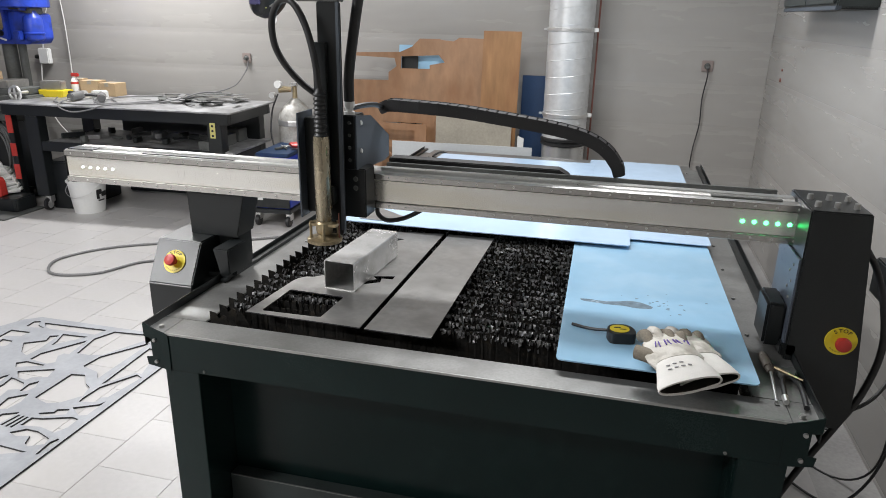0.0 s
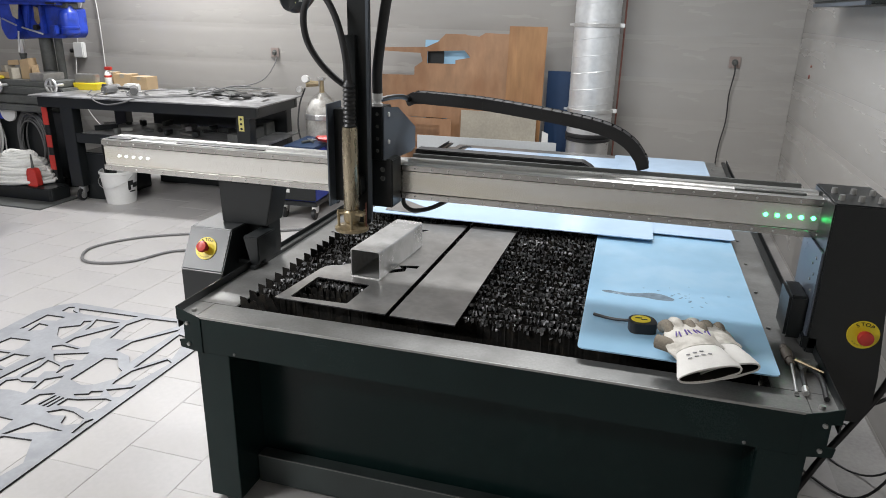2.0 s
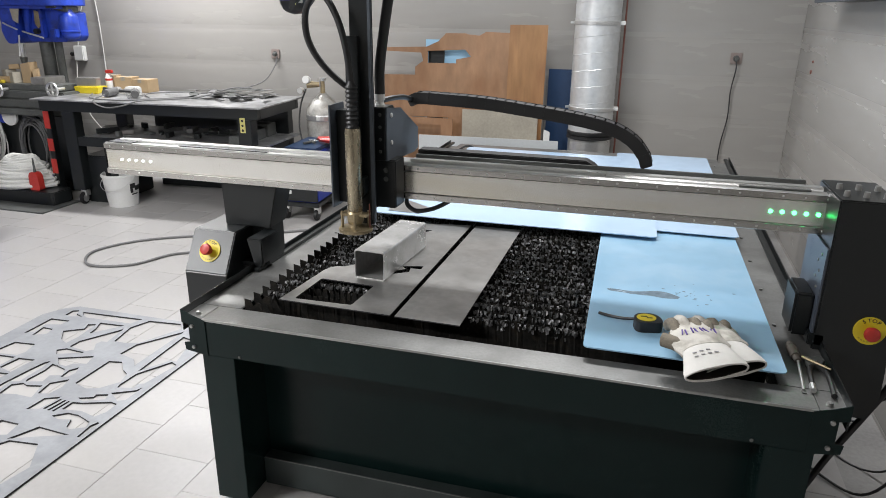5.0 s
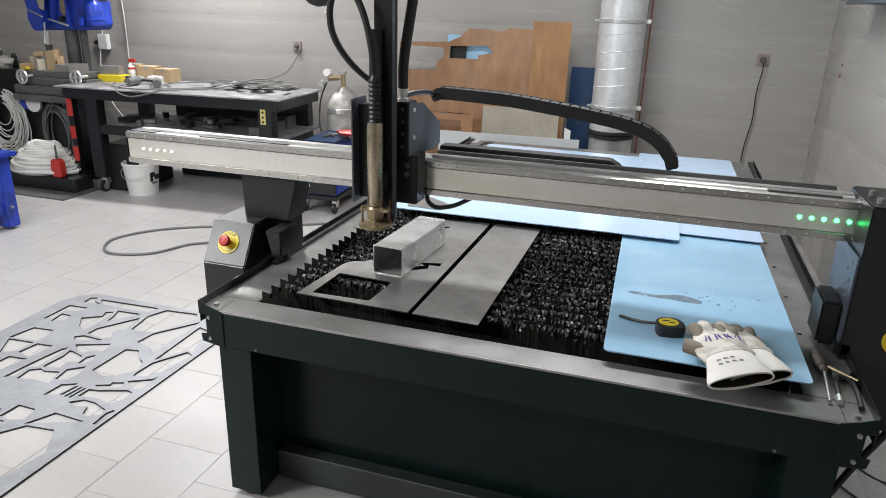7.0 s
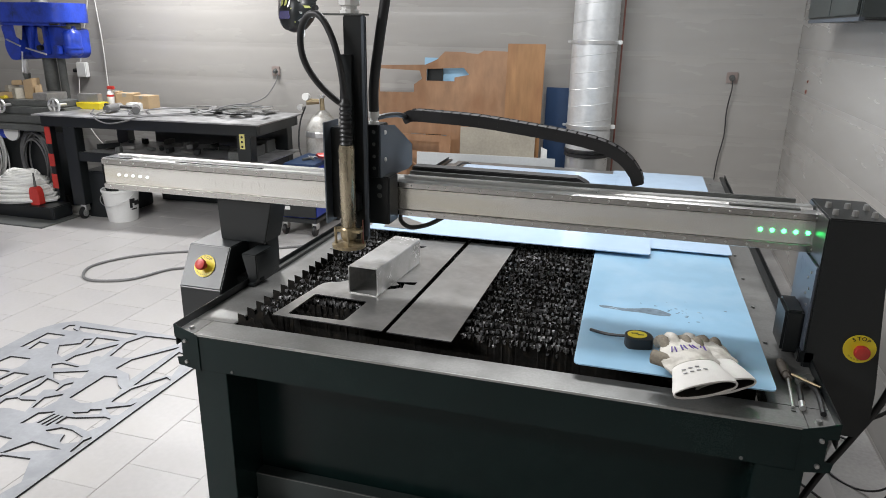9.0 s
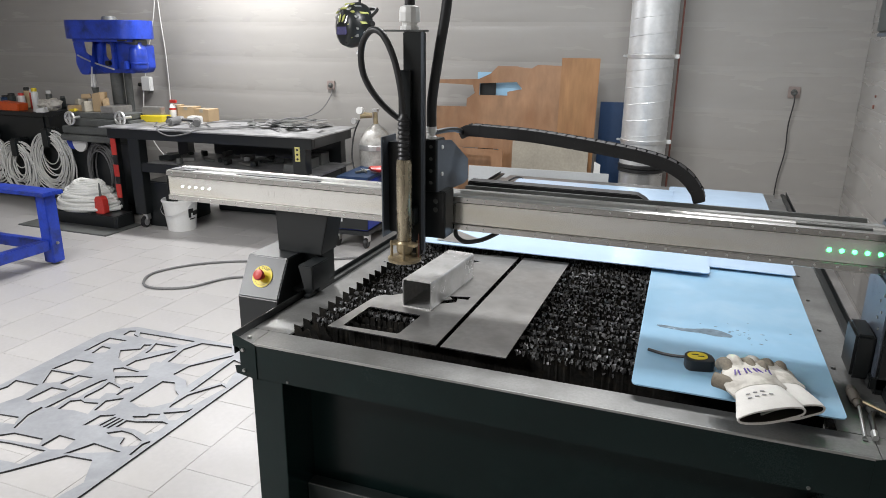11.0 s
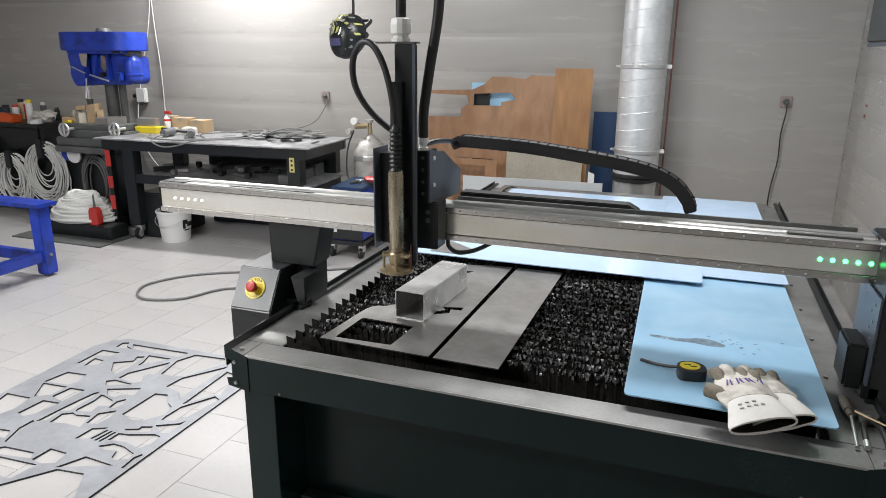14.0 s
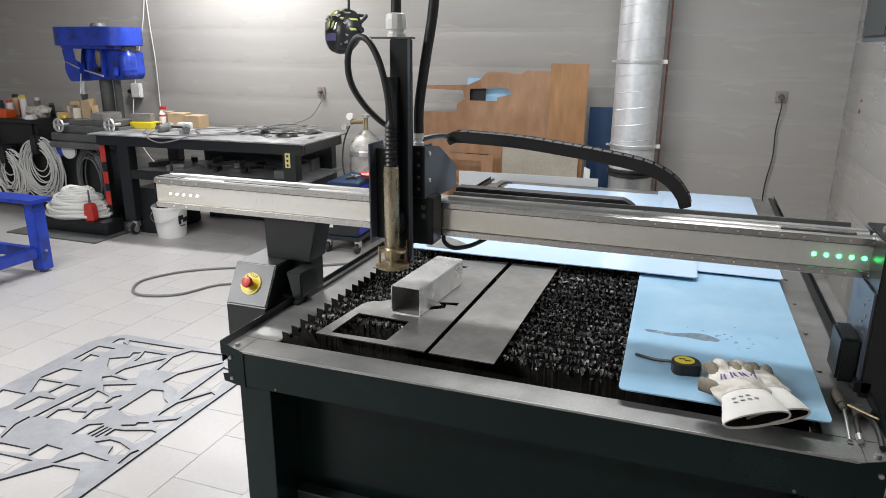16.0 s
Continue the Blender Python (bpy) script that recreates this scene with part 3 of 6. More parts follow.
def gantry():
    g = thing("gantry", 0.85, 0.5, 0.55, "bare aluminium gantry beam on black side housings", "gantry")
    x0, x1 = -0.726, 1.868
    prof = [(0.49, 1.145), (0.49, 1.128), (0.497, 1.124), (0.497, 1.05), (0.49, 1.046), (0.49, 1.03), (0.50, 1.024), (0.60, 1.024), (0.615, 1.04), (0.615, 1.132), (0.60, 1.15), (0.585, 1.15), (0.58, 1.142), (0.53, 1.142), (0.525, 1.150), (0.50, 1.150)]
    beam = part("beam", prism(prof, "x", x0, x1), M_ALU, g, "long bare aluminium beam")
    part("face_plate", box(x0 + 0.004, x1 - 0.004, 0.4935, 0.4968, 1.051, 1.123), M_ALUF, beam, "dull dusty front face")
    for z0, z1 in ((1.1275, 1.146), (1.0285, 1.0475)):
        part("flange_strip", box(x0, x1, 0.4868, 0.4898, z0, z1, 0.0008), M_FLANGE, beam, "polished flange with dark reflection in its colour, small screws")
    part("end_cap", box(x0 - 0.004, x0 - 0.0005, 0.49, 0.615, 1.024, 1.15, 0.001), M_BLACK, beam)
    for i in range(43):
        x = x0 + 0.03 + i * 0.0605
        if x < x1:
            bolt(beam, (x, 0.4868, 1.1365), (0, -1, 0), 0.0036, 0.002, M_STEELL, "screw")
            bolt(beam, (x, 0.4868, 1.038), (0, -1, 0), 0.0036, 0.002, M_STEELL, "screw")
    part("top_rail", box(0.53, 1.84, 0.538, 0.572, 1.1425, 1.158, 0.002), M_STEELL, beam, "bright linear rail")
    part("top_rail", box(x0 + 0.05, 0.33, 0.538, 0.572, 1.1425, 1.158, 0.002), M_STEELL, beam, "bright linear rail")
    part("rail_cover", box(0.53, 1.80, 0.592, 0.606, 1.1505, 1.166, 0.002), M_GREY, beam)
    part("cover_strip", box(-0.40, -0.02, 0.51, 0.525, 1.1505, 1.153), M_BLACK, beam)
    part("cover_strip", box(1.60, 1.80, 0.505, 0.522, 1.1505, 1.156), M_GREY, beam)
    part("cover_strip", box(x0 + 0.01, x0 + 0.12, 0.50, 0.56, 1.1505, 1.153), M_BLACK, beam)
    # maker's lettering reduced to plain raised bars
    for i, w in enumerate((0.028, 0.02, 0.028, 0.026, 0.028, 0.03, 0.028, 0.012, 0.028)):
        xa = -0.27 + i * 0.036
        part("relief_bar", box(xa, xa + w, 0.4926, 0.4937, 1.075, 1.10), M_ALUF, beam)
    # status lights at both ends
    for cx, material, label in ((-0.5875, M_LEDW, "small lit white lamp"), (1.762, M_LEDG, "small lit green lamp")):
        for i in range(5):
            x = cx + (i - 2) * 0.033
            part("status_lamp", rod((x, 0.4935, 1.086), (x, 0.488, 1.086), 0.0068 if cx > 0 else 0.0052, 0.0045 if cx > 0 else 0.0036, 14, 0.001), material, beam, label, smooth=True)
    # left housing
    out = [(0.33, 0.56), (0.33, 0.720), (0.415, 0.862), (0.64, 0.862), (0.64, 0.56)]
    hl = part("side_housing", prism(out, "x", -0.297, -0.12, 0.004), M_BLACK, g, "black folded steel housing with stop button")
    nrm = Vector((0, -0.142, 0.085)).normalized()
    ux = Vector((1, 0, 0))
    uy = nrm.cross(ux)
    c = Vector((-0.208, 0.373, 0.793)) + nrm * 0.0005
    m = Matrix(((ux.x, uy.x, nrm.x, c.x), (ux.y, uy.y, nrm.y, c.y), (ux.z, uy.z, nrm.z, c.z), (0, 0, 0, 1)))
    emergency_stop(hl, m)
    part("column", prism([(-0.215, 0.8625), (-0.024, 0.8625), (0.0145, 1.0245), (-0.22, 1.0245)], "y", 0.50, 0.62, 0.003), M_BLACK, g)
    part("column_foot", box(-0.1195, -0.034, 0.5305, 0.62, T + 0.0305, 0.862, 0.002), M_BLACK, g)
    part("motor", prism([(-0.068, 0.848), (-0.004, 0.848), (-0.004, 0.750), (-0.044, 0.750)], "y", 0.40, 0.53, 0.004), M_BLACK, g, "black square drive motor with tapered face")
    part("motor_foot", box(-0.06, -0.02, 0.47, 0.52, T + 0.0126, 0.7505, 0.002), M_BLACK, g)
    part("carriage_shoe", box(-0.1195, -0.038, 0.44, 0.62, T + 0.0125, T + 0.03, 0.002), M_BLACK, g)
    # right housing
    out = [(1.845, 0.66), (1.845, 1.168), (2.0, 1.168), (2.052, 0.66), (2.055, 0.56), (2.03, 0.50), (1.92, 0.50)]
    hr = part("side_housing", prism(out, "y", 0.36, 0.62, 0.004), M_BLACK, g, "tall black folded steel housing with stop button")
    emergency_stop(hr, pose(1.986, 0.3595, 0.79, 90, 0, 0))
    # Added plate: carries the lit look of the housing side in its colour.
    part("inner_plate", box(1.8385, 1.8445, 0.365, 0.615, 0.73, 1.02, 0.001), M_INNER, g, "added satin plate, blue-grey for the housing's lit inner side")
    for i, (px, py) in enumerate(((1.87, 0.41), (1.92, 0.41), (1.97, 0.41), (1.87, 0.50), (1.92, 0.50), (1.97, 0.50))):
        bolt(hr, (px, py, 1.168), (0, 0, 1), 0.009, 0.016, M_RUB)
    for i in range(5):
        bolt(hr, (1.8385, 0.41 + 0.03 * (i % 2), 0.89 + i * 0.025), (-1, 0, 0), 0.005, 0.003)
    part("motor", box(1.785, 1.8385, 0.39, 0.53, 0.735, 0.872, 0.008), M_BLACK, g, "black square drive motor", smooth=True)
    part("motor_foot", box(1.80, 1.87, 0.44, 0.52, T + 0.014, 0.736, 0.004), M_BLACK, g)
    part("carriage_shoe", box(TW + 0.03, TW + 0.075, 0.36, 0.64, T + 0.0125, T + 0.05, 0.003), M_BLACK, g)
    return g


def torch_carriage():
    k = thing("torch_carriage", 0.45, 0.48, 1.02, "black torch carriage with plasma torch and cooling hoses", "torch carriage")
    part("backplate", box(0.40, 0.525, 0.40, 0.485, 1.015, 1.18, 0.004), M_BLACK, k)
    upper = part("upper_block", box(0.43, 0.496, 0.385, 0.47, 1.18, 1.353, 0.003), M_BLACK, k)
    side = [(0.385, 1.18), (0.385, 1.353), (0.52, 1.338), (0.705, 1.245), (0.705, 1.168), (0.66, 1.160), (0.48, 1.168)]
    gus = part("gusset", prism(side, "x", 0.4965, 0.502, 0.0008), M_SLATE, k, "slate grey steel side plate")
    for y, z in ((0.425, 1.325), (0.425, 1.235)):
        bolt(gus, (0.502, y, z), (1, 0, 0), 0.008, 0.004, M_WHITEP)
    for z in (1.145, 1.115):
        bolt(k, (0.49, 0.40, z), (0, -1, 0), 0.009, 0.003, M_GREY)
    for z in (1.21, 1.25, 1.29, 1.33):
        bolt(upper, (0.478, 0.385, z), (0, -1, 0), 0.006, 0.003, M_GREY)
    post = part("lift_post", box(0.402, 0.470, 0.335, 0.362, 0.972, 1.69, 0.003), M_BLACK, k, "tall black lift post")
    part("post_cover", box(0.392, 0.435, 0.318, 0.3345, 1.06, 1.575, 0.002), M_BLACK, post)
    part("post_channel", box(0.466, 0.478, 0.325, 0.3345, 0.99, 1.69, 0.002), M_SLATE, post)
    part("side_plate", box(0.322, 0.328, 0.33, 0.44, 1.02, 1.36, 0.001), M_SLATE, k)
    part("side_bracket", box(0.328, 0.402, 0.375, 0.43, 1.03, 1.34, 0.002), M_BLACK, k)
    # torch
    tx, ty = 0.425, 0.285
    torch = part("torch", lathe([(0.022, 1.03), (0.0255, 1.035), (0.0255, 1.285), (0.023, 1.30), (0.015, 1.30)], tx, ty, 24), M_TORCH, k, "brown metal torch sleeve", smooth=True)
    bm = lathe([(0.018, 1.30), (0.021, 1.302)] + [(0.0205 if i % 2 else 0.016, 1.31 + i * 0.0068) for i in range(18)] + [(0.013, 1.435), (0.010, 1.445)], tx, ty, 20)
    part("strain_relief", bm, M_RUBBER, torch, "ribbed black rubber sleeve", smooth=True)
    part("torch_clamp", box(tx - 0.03, tx + 0.03, ty + 0.012, 0.3345, 1.08, 1.14, 0.003), M_BLACK, torch)
    bm = lathe([(0.017, 0.985), (0.024, 0.99), (0.027, 1.0), (0.027, 1.024), (0.022, 1.03)], tx, ty, 24)
    part("nozzle_body", bm, M_BRASS, torch, "burnt brass nozzle", smooth=True)
    bm = lathe([(0.026, 0.961), (0.055, 0.963), (0.056, 0.973), (0.038, 0.976), (0.024, 0.98), (0.016, 0.988), (0.010, 0.988), (0.010, 0.95), (0.018, 0.95)], tx, ty, 28)
    part("shield_ring", bm, M_BRASS, torch, "flat brass guide ring", smooth=True)
    for a in (20, 110, 200, 290):
        ax, ay = tx + 0.043 * math.cos(radians(a)), ty + 0.043 * math.sin(radians(a))
        part("ring_pillar", rod((ax, ay, 0.972), (ax, ay, 1.03), 0.0048, n=8), M_BRASS, torch)
    part("ring_yoke", box(tx - 0.046, tx + 0.046, ty - 0.018, ty + 0.018, 1.015, 1.024, 0.001), M_BRASS, torch)
    part("probe_pin", rod((tx + 0.046, ty + 0.01, 0.974), (tx + 0.046, ty + 0.01, 1.055), 0.003, 0.002, 8), M_PIPE, torch)
    # hose from the torch, looped round behind the post
    part("torch_hose", hose([(tx, ty, 1.43), (0.412, 0.288, 1.53), (0.385, 0.295, 1.62), (0.345, 0.30, 1.685), (0.30, 0.31, 1.69), (0.265, 0.32, 1.64), (0.262, 0.335, 1.56), (0.295, 0.36, 1.485), (0.35, 0.40, 1.42), (0.42, 0.43, 1.38)], 0.0105, 10, 6), M_RUBBER, k, "thick black torch hose", smooth=True)
    part("hose_arm", box(0.315, 0.470, 0.335, 0.385, 1.6905, 1.696, 0.001), M_GREY, post)
    gl = part("cable_gland", lathe([(0.030, 1.696), (0.030, 1.706), (0.024, 1.708), (0.024, 1.718), (0.033, 1.72), (0.033, 1.748), (0.030, 1.764), (0.018, 1.768)], 0.415, 0.36, 12), M_WHITEP, post, "pale grey plastic cable gland")
    part("supply_hose", hose([(0.415, 0.36, 1.755), (0.417, 0.362, 1.88), (0.43, 0.37, 2.06), (0.465, 0.38, 2.17), (0.51, 0.39, 2.13), (0.533, 0.395, 1.97), (0.525, 0.40, 1.79), (0.497, 0.40, 1.62), (0.475, 0.402, 1.48), (0.472, 0.405, 1.385)], 0.0165, 12, 6), M_RUBBER, k, "thick glossy black supply hose", smooth=True)
    part("cable_gland", lathe([(0.017, 1.3535), (0.017, 1.362), (0.013, 1.364), (0.013, 1.374), (0.017, 1.376), (0.017, 1.394), (0.013, 1.402), (0.008, 1.402)], 0.472, 0.405, 12), M_WHITEP, k, "pale grey plastic cable gland")
    part("signal_cable", hose([(0.474, 0.415, 1.372), (0.49, 0.48, 1.374), (0.50, 0.56, 1.368), (0.505, 0.63, 1.352)], 0.009, 8), M_RUBBER, k)
    part("looped_cable", hose([(0.527, 0.50, 1.03), (0.535, 0.49, 1.005), (0.57, 0.48, 0.99), (0.62, 0.49, 0.997), (0.66, 0.52, 1.012), (0.69, 0.55, 1.03)], 0.008, 8), M_RUBBER, k, "looped black cable", smooth=True)
    return k


def cable_chain():
    c = thing("cable_chain", 0.9, 0.66, 1.15, "black plastic cable drag chain arched over the beam", "cable chain")
    pts = [(0.50, 1.345), (0.53, 1.358), (0.61, 1.357), (0.76, 1.350), (0.91, 1.334), (1.05, 1.316), (1.15, 1.299), (1.22, 1.278), (1.275, 1.245), (1.312, 1.20), (1.325, 1.165)]
    line = smooth_path([(x, 0.65, z) for x, z in pts], 12)
    # links at an even pitch
    d, links, last = 0.0, [], line[0]
    acc = [0.0]
    for a, b in zip(line, line[1:]):
        acc.append(acc[-1] + (b - a).length)
    pitch = 0.034
    for i in range(int(acc[-1] / pitch)):
        s = (i + 0.5) * pitch
        k = next(j for j in range(len(acc) - 1) if acc[j + 1] >= s)
        f = (s - acc[k]) / (acc[k + 1] - acc[k])
        p = line[k].lerp(line[k + 1], f)
        t = (line[k + 1] - line[k]).normalized()
        ang = math.degrees(math.atan2(t.z, t.x))
        links.append((p, ang))
    bm = prism(rounded([(-0.022, -0.02), (0.022, -0.02), (0.022, 0.02), (-0.022, 0.02)], 0.008, 2), "y", -0.032, -0.028)
    bm = prism(rounded([(-0.022, -0.02), (0.022, -0.02), (0.022, 0.02), (-0.022, 0.02)], 0.008, 2), "y", 0.028, 0.032, 0, bm)
    bm = box(-0.0145, 0.0145, -0.0285, 0.0285, 0.0145, 0.0185, 0, bm)
    bm = box(-0.0145, 0.0145, -0.0285, 0.0285, -0.0185, -0.0145, 0, bm)
    me = bpy.data.meshes.new("link")
    bmesh.ops.recalc_face_normals(bm, faces=bm.faces[:])
    bm.to_mesh(me), bm.free()
    me.materials.append(M_CHAIN)
    for i, (p, ang) in enumerate(links):
        ob = new("link", me)
        ob.parent = c
        ob.matrix_local = Matrix.Translation(p - OFF[c.name]) @ pose(0, 0, 0, 0, -ang, 0) @ Matrix.Diagonal((1, 1 if i % 2 else 0.98, 1, 1))
    bundle = hose([(x, 0.65, z) for x, z in pts], 0.012, 8, 6)
    part("cable_bundle", bundle, M_RUBBER, c)
    part("lower_run", prism([(0.53, 1.150), (1.165, 1.150), (1.155, 1.160), (1.125, 1.176), (0.53, 1.178)], "y", 0.62, 0.68, 0.003), M_CHAIN, c)
    part("tray", box(0.52, 1.35, 0.617, 0.69, 1.130, 1.148, 0.001), M_ALU, c, "folded aluminium chain tray")


cutting_table()
sheets_on_table()
gantry()
torch_carriage()
cable_chain()

# ---- tools and gloves on the table ----
def loft(rings, bm=None, cap0=True, cap1=True):
    b = bmesh.new()
    made = [[b.verts.new(p) for p in r] for r in rings]
    n = len(made[0])
    for a, c in zip(made, made[1:]):
        for k in range(n):
            b.faces.new((a[k], a[(k + 1) % n], c[(k + 1) % n], c[k]))
    if cap0:
        b.faces.new(made[0][::-1])
    if cap1:
        b.faces.new(made[-1])
    return merge(bm, b)


def oval(y, hw, hh, z, n=20, wob=0.0, seed=0, cx=0.0, skew=0.0):
    out = []
    for k in range(n):
        a = 2 * math.pi * k / n
        w = 1 + wob * noise.noise(Vector((math.cos(a) * 1.5, math.sin(a) * 1.5 + seed, y * 30)))
        out.append((cx + hw * math.cos(a) * w, y + skew * hw * math.cos(a), z + hh * math.sin(a) * w))
    return out


def glove(name, x, y, z, rz, label, marked, tilt=0.0):
    g = thing(name, x, y, z, label, "work glove", "pair of work gloves")
    m = pose(x, y, z, tilt, 0, rz) @ Matrix.Diagonal((1.02, 1.16, 1.15, 1))
    outer = [(0.0, 0.086, 0.017, 0.36), (0.012, 0.085, 0.0195, 0.34), (0.045, 0.077, 0.022, 0.30), (0.08, 0.068, 0.0225, 0.27), (0.095, 0.065, 0.022, 0.25)]
    rings = [oval(a, w, h, 0.026, 28, 0.06, 3, 0, k) for a, w, h, k in outer]
    inner = [oval(a, w - 0.004, h - 0.004, 0.026, 28, 0.06, 3, 0, k) for a, w, h, k in outer]
    cuff = part("cuff", turned(loft([*inner[:1], *rings], None, False, False), m), M_CUFF, g, "stiff off-white canvas cuff", smooth=True)
    part("lining", turned(loft([*inner[:-1], oval(0.08, 0.03, 0.005, 0.026, 28)], None, False, True), m), M_LINING, cuff, "dark brown lining", smooth=True)
    part("cuff_hem", turned(hose([*rings[0], rings[0][0]], 0.0022, 5, 1), m), M_CUFF, cuff)
    part("cuff_seam", turned(hose([*rings[-1], rings[-1][0]], 0.0016, 5, 1), m), M_GLOVE, cuff)
    body = [(0.090, 0.066, 0.0215, 0.25), (0.115, 0.067, 0.024, 0.2), (0.145, 0.068, 0.024, 0.1), (0.175, 0.066, 0.021, 0.05), (0.20, 0.063, 0.018, 0), (0.222, 0.057, 0.015, 0), (0.236, 0.045, 0.009, 0)]
    part("back", turned(loft([oval(a, w, h, 0.026 - (a - 0.09) * 0.03, 28, 0.28, 7, 0, k) for a, w, h, k in body]), m), M_GLOVE, g, "creased canvas back", smooth=True)
    for i, (fx, ln, curl) in enumerate(((-0.044, 0.050, 1.6), (-0.015, 0.072, 0.5), (0.015, 0.060, 1.2), (0.043, 0.044, 1.8))):
        pts = [(fx, 0.195, 0.021), (fx * 1.08 - 0.004, 0.20 + ln * 0.45, 0.030), (fx * 1.12 - 0.006, 0.20 + ln * 0.85, 0.022 - curl * 0.003), (fx * 1.12 - 0.002, 0.20 + ln * 1.02, 0.014)]
        part("finger", turned(hose(pts, 0.0148, 12, 6, 0.05), m), M_LEATHER if i in (0, 2, 3) else M_GLOVE, g, "soiled grey leather finger" if i in (0, 2, 3) else "", smooth=True)
    pts = [(-0.045, 0.115, 0.020), (-0.070, 0.138, 0.021), (-0.084, 0.152, 0.019), (-0.094, 0.160, 0.018)]
    part("thumb", turned(hose(pts, 0.0175, 10, 5), m), M_LEATHER, g, "grimy brown leather thumb", smooth=True)
    part("palm", turned(loft([oval(a, w, 0.008, 0.0095, 20) for a, w in ((0.10, 0.055), (0.14, 0.066), (0.215, 0.062))]), m), M_LEATHER, g, smooth=True)
    if marked:
        for i in range(4):
            cx = -0.042 + i * 0.026
            zt = 0.0248 + 0.0245 * math.sqrt(max(0.0, 1 - (cx / 0.068) ** 2))
            for s in (0, 2):
                bm = box(-0.0017, 0.0017, -0.012, 0.012, -0.0008, 0.0014)
                part("marker_stroke", turned(turned(bm, pose(cx + (s - 1) * 0.005, 0.155 + 0.004 * (s % 2) + cx * 0.1, zt + 0.0002, 0, cx * 300, (i % 3 - 1) * 14 + s * 6)), m), M_PURPLE, g)
        for i in range(7):
            cx = -0.045 + (i % 4) * 0.018
            cy = 0.048 + (i // 4) * 0.016 + cx * 0.33
            zt = 0.026 + 0.0238 * math.sqrt(max(0.0, 1 - (cx / 0.08) ** 2)) + 0.0008
            part("print_bar", turned(turned(box(-0.005, 0.005, -0.0014, 0.0014, -0.0012, 0.0003), pose(cx, cy, zt - 0.0006, 0, cx * 330, 0)), m), M_GREYINK, cuff)
    return g


def hand_tools():
    z = 0.7483
    glove("work_glove", 1.600, 0.028, z, 12, "off-white canvas work glove under another, leather palm", False)
    glove("work_glove", 1.543, -0.052, z + 0.024, 12, "off-white canvas and leather work glove with marker strokes", True, 1)
    # tape measure, lying flat
    tm = thing("tape_measure", 1.372, 0.278, z, "black and yellow tape measure lying on blue film", "tape measure")
    m = pose(1.372, 0.278, z, 0, 0, 12)
    o = rounded([(-0.040, -0.036), (0.041, -0.036), (0.041, 0.012), (0.022, 0.036), (-0.022, 0.036), (-0.04, 0.015)], 0.03, 6)
    part("case", turned(prism(o, "z", 0, 0.033, 0.006), m), M_RUBBER, tm, "black rubber case", smooth=True)
    part("badge", turned(prism([(-0.004 + 0.029 * math.cos(a * 0.2618), 0.001 + 0.026 * math.sin(a * 0.2618)) for a in range(24)], "z", 0.0331, 0.0345), m), M_YELLOW, tm, "round yellow face")
    part("badge_mark", turned(box(-0.020, 0.0, 0.004, 0.010, 0.0346, 0.0352), m), M_INK, tm)
    part("badge_mark", turned(box(-0.004, 0.014, -0.006, -0.001, 0.0346, 0.0352), m), M_INK, tm)
    part("lock", turned(box(0.0412, 0.045, -0.012, 0.012, 0.006, 0.024, 0.002), m), M_GREY, tm)
    part("strap", hose([(1.335, 0.288, z + 0.02), (1.30, 0.301, z + 0.012), (1.265, 0.319, z + 0.006), (1.225, 0.334, z + 0.006)], 0.005, 6), M_RUBBER, tm, "black wrist strap")
    # screwdriver and pliers on the rim
    s = thing("screwdriver", 1.785, 0.22, T, "worn screwdriver with grimy handle on the rim", "screwdriver")
    p0, p1, p2 = Vector((1.782, 0.345, T + 0.016)), Vector((1.788, 0.235, T + 0.0145)), Vector((1.777, 0.085, T + 0.005))
    d = (p1 - p0).normalized()
    part("handle", rod(p0, p0 + d * 0.03, 0.010, 0.0155, 10, 0.002, rod(p0 + d * 0.03, p0 + d * 0.085, 0.0155, 0.0145, 10, 0, rod(p0 + d * 0.085, p1, 0.011, 0.009, 10, 0))), M_WOODH, s, smooth=True)
    part("shaft", rod(p1, p2, 0.0042, 0.0042, 10), M_STEELL, s, "bright steel shaft", smooth=True)
    part("tip", box(1.7715, 1.7825, 0.072, 0.086, T + 0.0012, T + 0.0035), M_GREY, s)
    pl = thing("pliers", 1.835, 0.17, T, "old slip-joint pliers with bare grey handles", "pliers")
    zz = T + 0.009
    part("handle", hose([(1.826, 0.232, zz), (1.812, 0.20, zz), (1.806, 0.15, zz), (1.800, 0.088, zz)], 0.0075, 8, 5), M_RUBBER, pl, smooth=True)
    part("handle_end", rod((1.8015, 0.112, zz), (1.799, 0.08, zz), 0.0085, 0.0075, 10), M_STEELL, pl)
    part("handle", hose([(1.838, 0.24, zz), (1.852, 0.20, zz), (1.852, 0.14, zz), (1.845, 0.065, zz)], 0.0075, 8, 5), M_RUBBER, pl, smooth=True)
    part("jaw", prism(rounded([(1.812, 0.222), (1.846, 0.224), (1.862, 0.262), (1.850, 0.285), (1.832, 0.268), (1.815, 0.282), (1.806, 0.25)], 0.008, 3), "z", T + 0.001, T + 0.017, 0.002), M_GREY, pl, "worn steel jaws")
    part("rivet", rod((1.831, 0.24, T + 0.016), (1.831, 0.24, T + 0.021), 0.006, 0.005, 10), M_RUB, pl)
    part("locking_bar", rod((1.80, 0.255, T + 0.021), (1.862, 0.195, T + 0.021), 0.0045, 0.003, 8), M_BRASS, pl)


